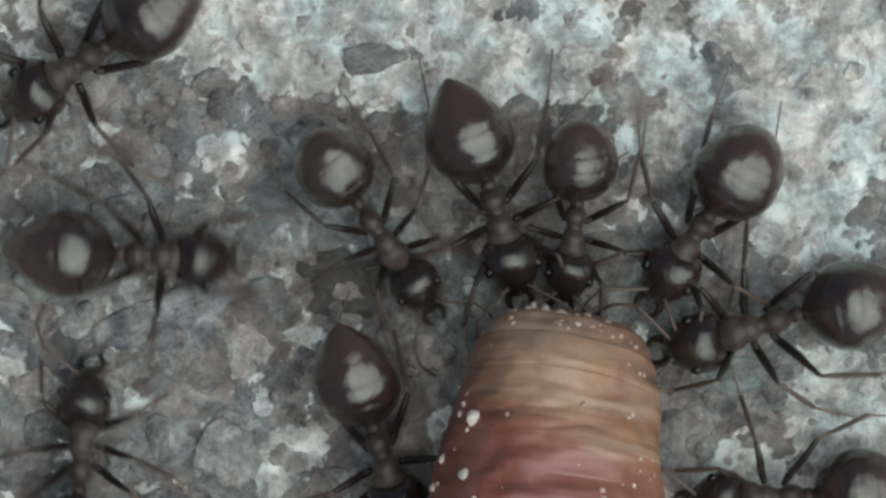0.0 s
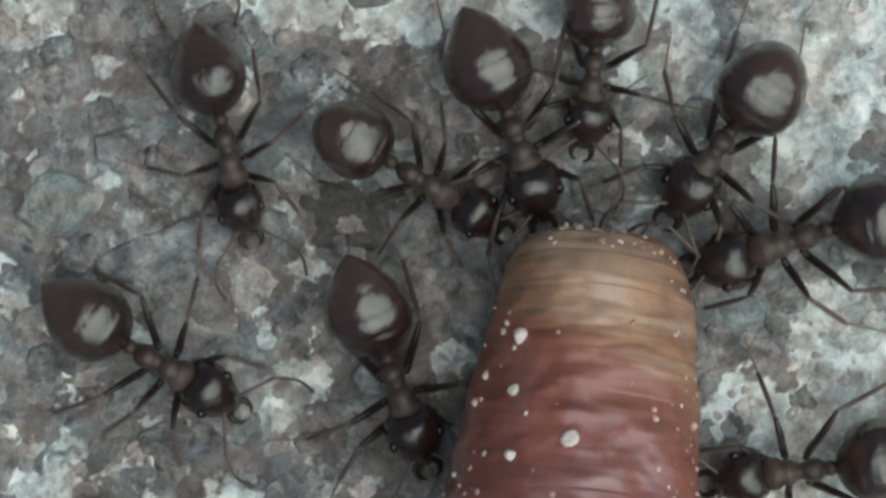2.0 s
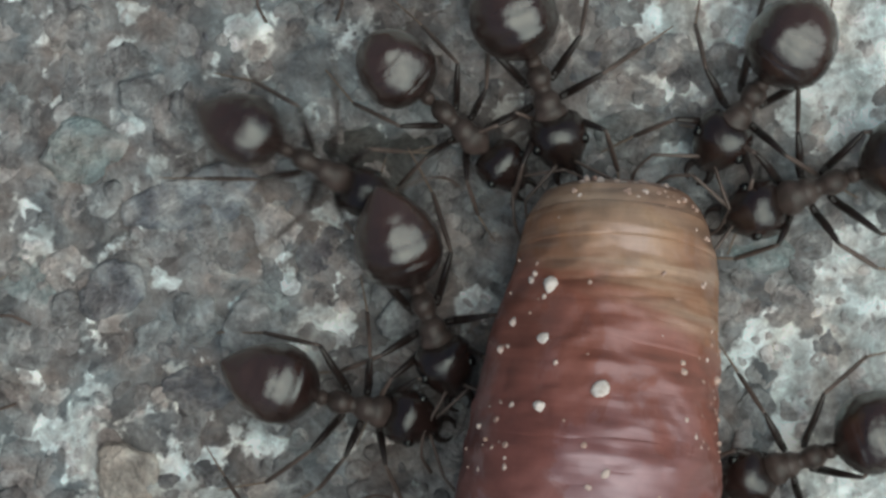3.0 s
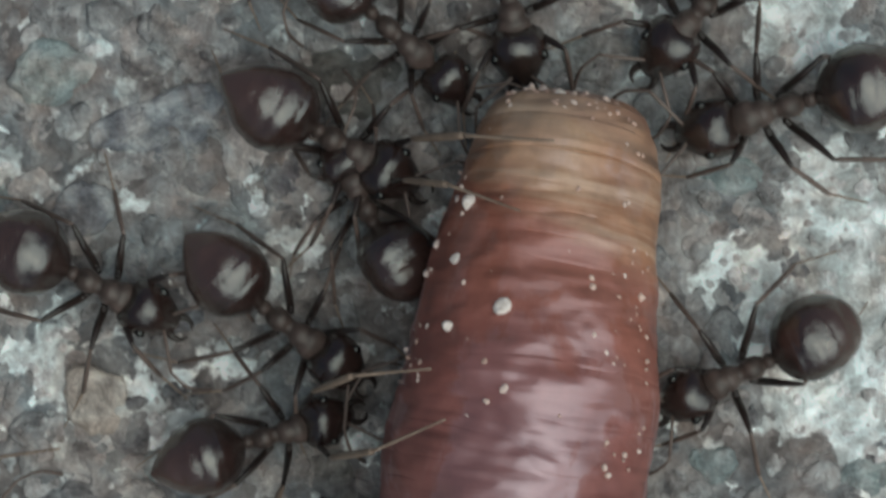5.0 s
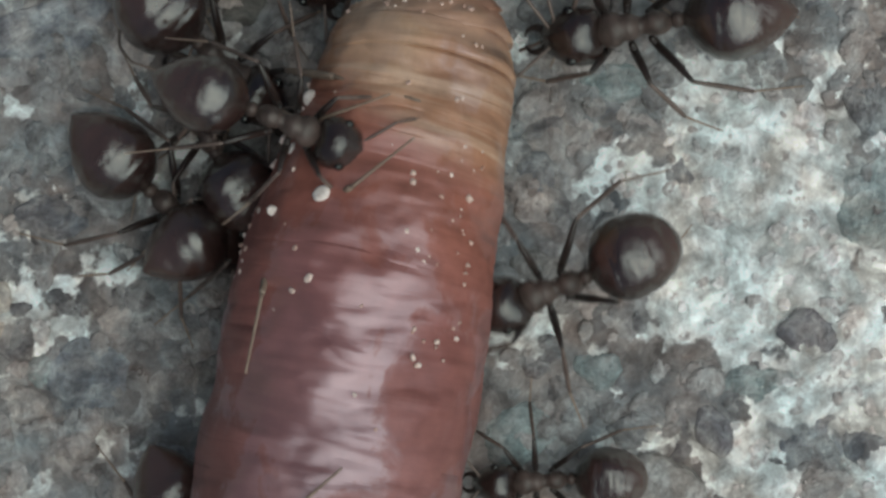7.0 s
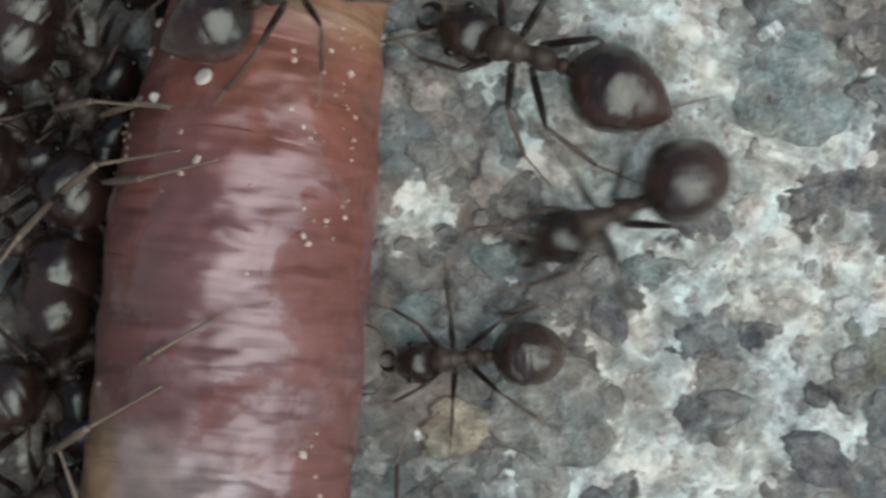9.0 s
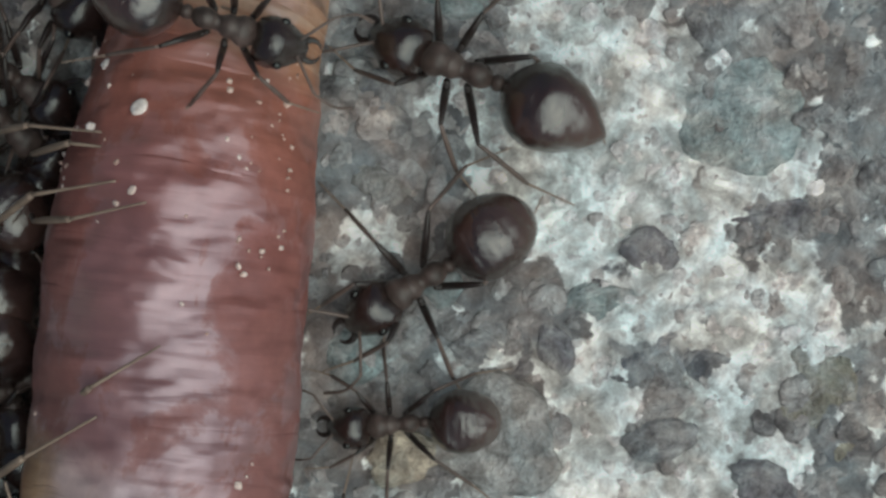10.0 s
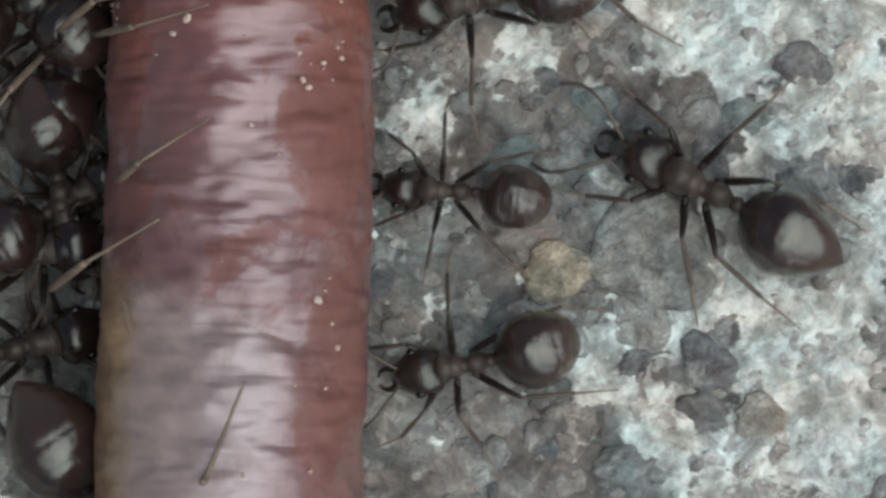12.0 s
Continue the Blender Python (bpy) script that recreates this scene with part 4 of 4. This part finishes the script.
ant("L0", "dark ant crowded against the flank of the worm", [
    (0, -300, 1320, -60, 1300), (7.2, -240, 1250, 0, 1230), (7.7, -20, 1210, 222, 1170), (8.2, 260, 1175, 500, 1140), (8.6, 310, 1160, 555, 1140), (9, 310, 1160, 555, 1140), (10, 295, 1160, 540, 1140), (11, 215, 1160, 455, 1140), (12, 130, 1160, 370, 1140)],
    climb={(0, 1): 0.15}, size=0.95, seed=30, reach=0.73)
ant("L1", "dark ant crowded against the flank of the worm", [
    (0, -420, 1640, -180, 1600), (7.2, -360, 1560, -120, 1520), (8.0, 20, 1500, 262, 1450), (8.5, 290, 1500, 530, 1430), (8.7, 310, 1480, 555, 1420), (9, 310, 1480, 555, 1420), (10, 295, 1480, 540, 1420), (11, 215, 1480, 455, 1420), (12, 130, 1480, 370, 1420)],
    size=0.95, seed=31, reach=0.76)
ant("L2", "dark ant crowded against the flank of the worm", [
    (0, -280, 1900, -60, 1800), (7.2, -200, 1830, 30, 1750), (7.6, 60, 1740, 290, 1660), (8.1, 290, 1660, 532, 1600), (8.6, 310, 1640, 555, 1580), (9, 310, 1640, 555, 1580), (10, 295, 1640, 540, 1580), (11, 215, 1640, 455, 1580), (12, 130, 1640, 370, 1580)],
    climb={(0, 1): 0.4}, size=0.95, seed=32, reach=0.76)
ant("Y", "dark ant climbing at the flank of the worm", [
    (0, 500, 1750, 640, 1950), (9, 440, 1760, 560, 1960), (11, 390, 1770, 500, 1970), (11.5, 318, 1815, 440, 2010), (12, 350, 1782, 452, 1985)],
    climb={(1, 1): 0.0, (2, 1): -0.8}, size=1.15, up=0.5, seed=40, reach=0.66)
ant("E0", "dark ant wedged in the crowd beside the worm", [
    (0, -480, 1300, -290, 1210), (7.2, -330, 1250, -130, 1170), (7.8, 160, 1230, 350, 1130), (8.3, 480, 1220, 490, 1008), (8.6, 520, 1200, 470, 990), (9, 520, 1200, 470, 990), (10, 503, 1200, 453, 990), (11, 425, 1200, 375, 990), (12, 335, 1200, 285, 990)],
    size=0.86, tip='round_gaster', seed=50, reach=0.72)
ant("E1", "dark ant wedged in the crowd beside the worm", [
    (0, -555, 1500, -420, 1420), (7.2, -455, 1450, -320, 1370), (8.0, 80, 1430, 225, 1365), (8.5, 400, 1410, 537, 1335), (8.7, 445, 1400, 580, 1320), (9, 445, 1400, 580, 1320), (10, 428, 1400, 563, 1320), (11, 350, 1400, 485, 1320), (12, 260, 1400, 395, 1320)],
    size=0.86, tip='gaster', seed=51, reach=0.72)
ant("E2", "dark ant wedged in the crowd beside the worm", [
    (0, -450, 640, -295, 750), (7.2, -350, 700, -195, 810), (7.9, 100, 700, 275, 775), (8.4, 420, 725, 580, 828), (8.6, 450, 740, 605, 850), (9, 450, 740, 605, 850), (10, 433, 740, 588, 850), (11, 355, 740, 510, 850), (12, 265, 740, 420, 850)],
    size=0.86, tip='round_gaster', seed=52, reach=0.72)

# ---------------------------------------------------------------- grit on the worm
GRAINS = [rock(200 + s, 0.5, 11, 5, 0.70, 1.15) for s in range(16)]
GRIT_MESHES, CRUMB_MESHES = rock_meshes(GRIT, GRAINS), rock_meshes(CRUMB, GRAINS)


def make_grit(rings):
    for s, x, size in ((383, -0.03, 36), (225, -0.60, 30), (310, -0.57, 24), (423, -0.48, 21), (330, 0.63, 17), (360, 0.69, 13), (416, 0.66, 15), (423, 0.72, 14), (438, 0.75, 15),
                       (413, 0.77, 11), (458, 0.80, 13), (330, 0.95, 28), (200, 0.98, 16), (18, -0.33, 20), (14, 0.04, 24), (60, -0.46, 17), (20, 0.61, 16), (75, 0.48, 10)):
        speck(rings, s, x, size, int(s * 3 + x * 100), 1.2)
    for s, x, size in ((510, 0.07, 20), (535, -0.05, 13), (570, -0.18, 13), (470, -0.11, 13), (575, 0.92, 16), (567, 0.98, 16), (315, 0.62, 15), (275, 0.98, 17), (305, 0.98, 15),
                       (398, 0.98, 15), (438, 0.98, 17), (468, 0.98, 14), (535, 0.98, 16), (545, 0.97, 13), (615, 0.86, 12), (495, 0.84, 13), (490, 0.93, 13)):
        speck(rings, s, x, size, int(s * 3 + x * 100), 1.2)
    for s, x, size in ((285, -0.84, 22), (330, -0.89, 20), (210, -0.80, 16), (448, -0.80, 17), (480, -0.70, 16), (458, -0.91, 16), (965, 0.91, 22), (1000, 0.96, 15), (1040, 0.98, 17), (1250, 0.90, 18), (1110, 0.95, 14)):
        speck(rings, s, x, size, int(s * 3 + x * 100), 1.2)
    rnd = random.Random(11)
    for i in range(48):
        s = rnd.choice((rnd.uniform(10, 60), rnd.uniform(150, 760), rnd.uniform(300, 900), rnd.uniform(900, 1500)))
        x = rnd.choice((rnd.uniform(0.35, 0.97), rnd.uniform(0.35, 0.97), rnd.uniform(-0.95, 0.4)))
        speck(rings, s, x, rnd.uniform(5, 12), i + 3, rnd.uniform(0.8, 1.5))
    for i in range(46):                             # a fringe of crumbs round the tip
        speck(rings, rnd.uniform(2, 26) if i % 3 else rnd.uniform(26, 90), rnd.uniform(-0.9, 0.9), rnd.uniform(7, 17), i + 60, rnd.uniform(0.7, 1.5))
    for i in range(70):                             # and along both flanks
        s = rnd.uniform(60, 620)
        x = rnd.uniform(0.80, 0.98) if i % 5 < 3 else rnd.uniform(-0.98, -0.62)
        speck(rings, s, x, rnd.uniform(6, 15), i + 120, rnd.uniform(0.8, 1.5))


# ---------------------------------------------------------------- stones of the slab
def make_stones(ground):
    sets = {"pale": rock_meshes(PALE), "blue": rock_meshes(BLUE), "slate": rock_meshes(PURPLE), "ochre": rock_meshes(OCHRE), "teal": rock_meshes(TEAL), "mixed": rock_meshes(STONE), "smooth": rock_meshes(SMOOTH), "glassy": rock_meshes(GLASSY), "cream": rock_meshes(CREAM), "olive": rock_meshes(OLIVE)}
    for kind, x, y, w, h, turn in (
            ("pale", 515, 815, 90, 60, -10), ("pale", 400, 750, 70, 50, 10), ("pale", 1060, 385, 130, 55, -8)):
        stone(ground, sets[kind], x, y, w, h, turn)
    for kind, x, y, w, h, turn in (
            ("blue", 288, 570, 230, 120, 20),
            ("teal", 290, 1180, 90, 70, -20), ("blue", 382, 1186, 160, 150, 10), ("blue", 1658, 1286, 200, 140, 12)):
        stone(ground, sets[kind], x, y, w, h, turn)
    for kind, x, y, w, h, turn in (
            ("slate", 1470, 1632, 110, 95, -40), ("slate", 1460, 1712, 90, 60, -20), ("slate", 1650, 1110, 115, 80, -5),
            ("cream", 1565, 1732, 95, 90, 0), ("cream", 175, 1065, 115, 140, 30), ("teal", 95, 485, 155, 125, 10), ("blue", 151, 724, 135, 100, 20), ("pale", 403, 801, 125, 125, 20)):
        stone(ground, sets[kind], x, y, w, h, turn, -0.05)
    for kind, x, y, w, h, turn in (("ochre", 1207, 1474, 135, 115, 15), ("glassy", 1375, 1452, 235, 215, -30)):
        stone(ground, sets[kind], x, y, w, h, turn, -0.10)
    for kind, x, y, w, h, turn in (
            ("pale", 1360, 1560, 110, 110, 30), ("olive", 1955, 1375, 160, 200, 10), ("teal", 1540, 1210, 160, 90, 15), ("teal", 1815, 868, 235, 215, 0)):
        stone(ground, sets[kind], x, y, w, h, turn)
    for kind, x, y, w, h, turn in (
            ("smooth", 604, 490, 230, 150, 8), ("slate", 1868, 1046, 170, 90, 5), ("blue", 1260, 120, 250, 120, -42), ("mixed", 660, 105, 110, 55, 5), ("slate", 920, 20, 90, 60, 10),
            ("mixed", 1648, 1396, 140, 100, 20), ("slate", 1848, 1526, 150, 90, -30), ("teal", 1270, 1172, 80, 70, 0), ("blue", 1180, 1782, 60, 120, 0)):
        stone(ground, sets[kind], x, y, w, h, turn)
    for kind, x, y, w, h, turn in (
            ("pale", 1211, 1561, 75, 50, 0), ("mixed", 1661, 1436, 130, 80, 10), ("glassy", 1168, 966, 125, 135, 20), ("teal", 1138, 1286, 170, 105, 5), ("pale", 433, 1098, 95, 80, 20),
            ("pale", 253, 1228, 80, 70, 0), ("pale", 553, 1198, 60, 45, -25), ("pale", 443, 628, 90, 110, 15), ("teal", 1302, 657, 125, 75, 0), ("blue", 1413, 838, 65, 95, 10),
            ("mixed", 1753, 688, 90, 125, 0), ("blue", 1163, 818, 65, 85, 0)):
        stone(ground, sets[kind], x, y, w, h, turn)
    for kind, x, y, w, h, turn in (
            ("glassy", 599, 1198, 85, 95, 0), ("pale", 308, 796, 75, 60, 10), ("glassy", 1063, 451, 140, 85, -6), ("slate", 513, 661, 105, 80, 25), ("blue", 303, 901, 155, 85, 5),
            ("teal", 11, 714, 140, 130, 0), ("pale", 181, 1044, 60, 50, 0), ("blue", 971, 334, 95, 75, 30), ("slate", 1480, 1280, 70, 90, 20), ("mixed", 1340, 1290, 120, 80, -15),
            ("slate", 1350, 1640, 90, 60, 30), ("mixed", 1100, 1640, 120, 90, 0), ("blue", 1745, 1300, 80, 70, 0)):
        stone(ground, sets[kind], x, y, w, h, turn)
    rnd = random.Random(5)
    for i in range(150):
        x, y = rnd.uniform(-150, 2150), rnd.uniform(-150, 1980)
        w = rnd.uniform(35, 105)
        kind = rnd.choice(("mixed", "mixed", "mixed", "mixed", "blue", "teal", "slate"))
        if crusted(x, y) > 0.42:
            kind = "pale"
        stone(ground, sets[kind], x, y, w, w * rnd.uniform(0.6, 1.1), rnd.uniform(0, 360), 0.05)


def make_gravel(name, label, seed, count, low, high, pale, material):
    """Chips and grains of the slab, too many to count; pale ones where the crust is."""
    rnd = random.Random(seed)
    verts, faces, made = [], [], 0
    while made < count:
        x, y = rnd.uniform(-8.4, 12.6), rnd.uniform(-14.4, 6.4)
        thick = crusted(x * 120 + 784, 441 - y * 120) + rnd.uniform(-0.07, 0.07)
        made += 1
        if (pale and thick < 0.44) or (not pale and thick > 0.40):
            continue
        s = low * (high / low) ** rnd.random()
        v, f = ROCKS[rnd.randrange(len(ROCKS))]
        m = (pose(x * MM, y * MM, (rise(x, y) - 0.05 * s) * MM, rnd.uniform(-13, 13), rnd.uniform(-13, 13), rnd.uniform(0, 360))
             @ Matrix.Diagonal((s, s * rnd.uniform(0.55, 1), min(s, 0.35) * (0.5 if pale else 0.8), 1)))
        o = len(verts)
        verts += [m @ Vector(p) for p in v]
        faces += [tuple(k + o for k in q) for q in f]
    me = mesh_of(name, verts, faces)
    me.materials.append(material)
    return tagged(new(name, me), label, "gravel", kind="stuff")


GROUND = make_slab()
RINGS = make_worm()
make_grit(RINGS)
make_gravel("gravel", "grey crushed stone chips in rough concrete", 9, 4200, 0.18, 1.0, False, CHIP)
make_gravel("cement_crumbs", "pale crumbs of cement on rough concrete", 10, 5200, 0.08, 0.50, True, GRAIN)
make_stones(GROUND)


# ---------------------------------------------------------------- what moves
def motions():
    times = [0, 0.5, 1, 1.5, 2, 2.5, 3, 3.5, 4, 4.5, 5, 5.5, 6, 6.5, 7, 7.5, 8, 8.5, 9, 9.5, 10, 10.5, 11, 11.5, 12]
    for i, ring in enumerate(RINGS):
        walk(ring, [(t, worm_pose(t, (i + 0.5) * RING)) for t in times])
    for a, rows, legs, size, reach, up, pitch in ANTS.values():
        walk(a, [(r[0], ant_pose(r, size, reach, up, pitch)) for r in rows])
        for leg, hip, which, side in legs:
            keys, phase = [], (which + (side > 0)) % 2
            for r, q in zip(rows, rows[1:] + [rows[-1]]):
                keys.append((r[0], pose(hip.x, hip.y, hip.z)))
                far = math.hypot(q[3] - r[3], q[4] - r[4])
                steps = min(int(far / 45), int((q[0] - r[0]) / 0.1)) if q[0] - r[0] < 1.0 else 0
                for k in range(1, steps):
                    swing = 14 if (k + phase) % 2 else -14
                    keys.append((r[0] + (q[0] - r[0]) * k / steps, pose(hip.x, hip.y, hip.z, 0, 0, swing * side)))
            walk(leg, keys)


motions()
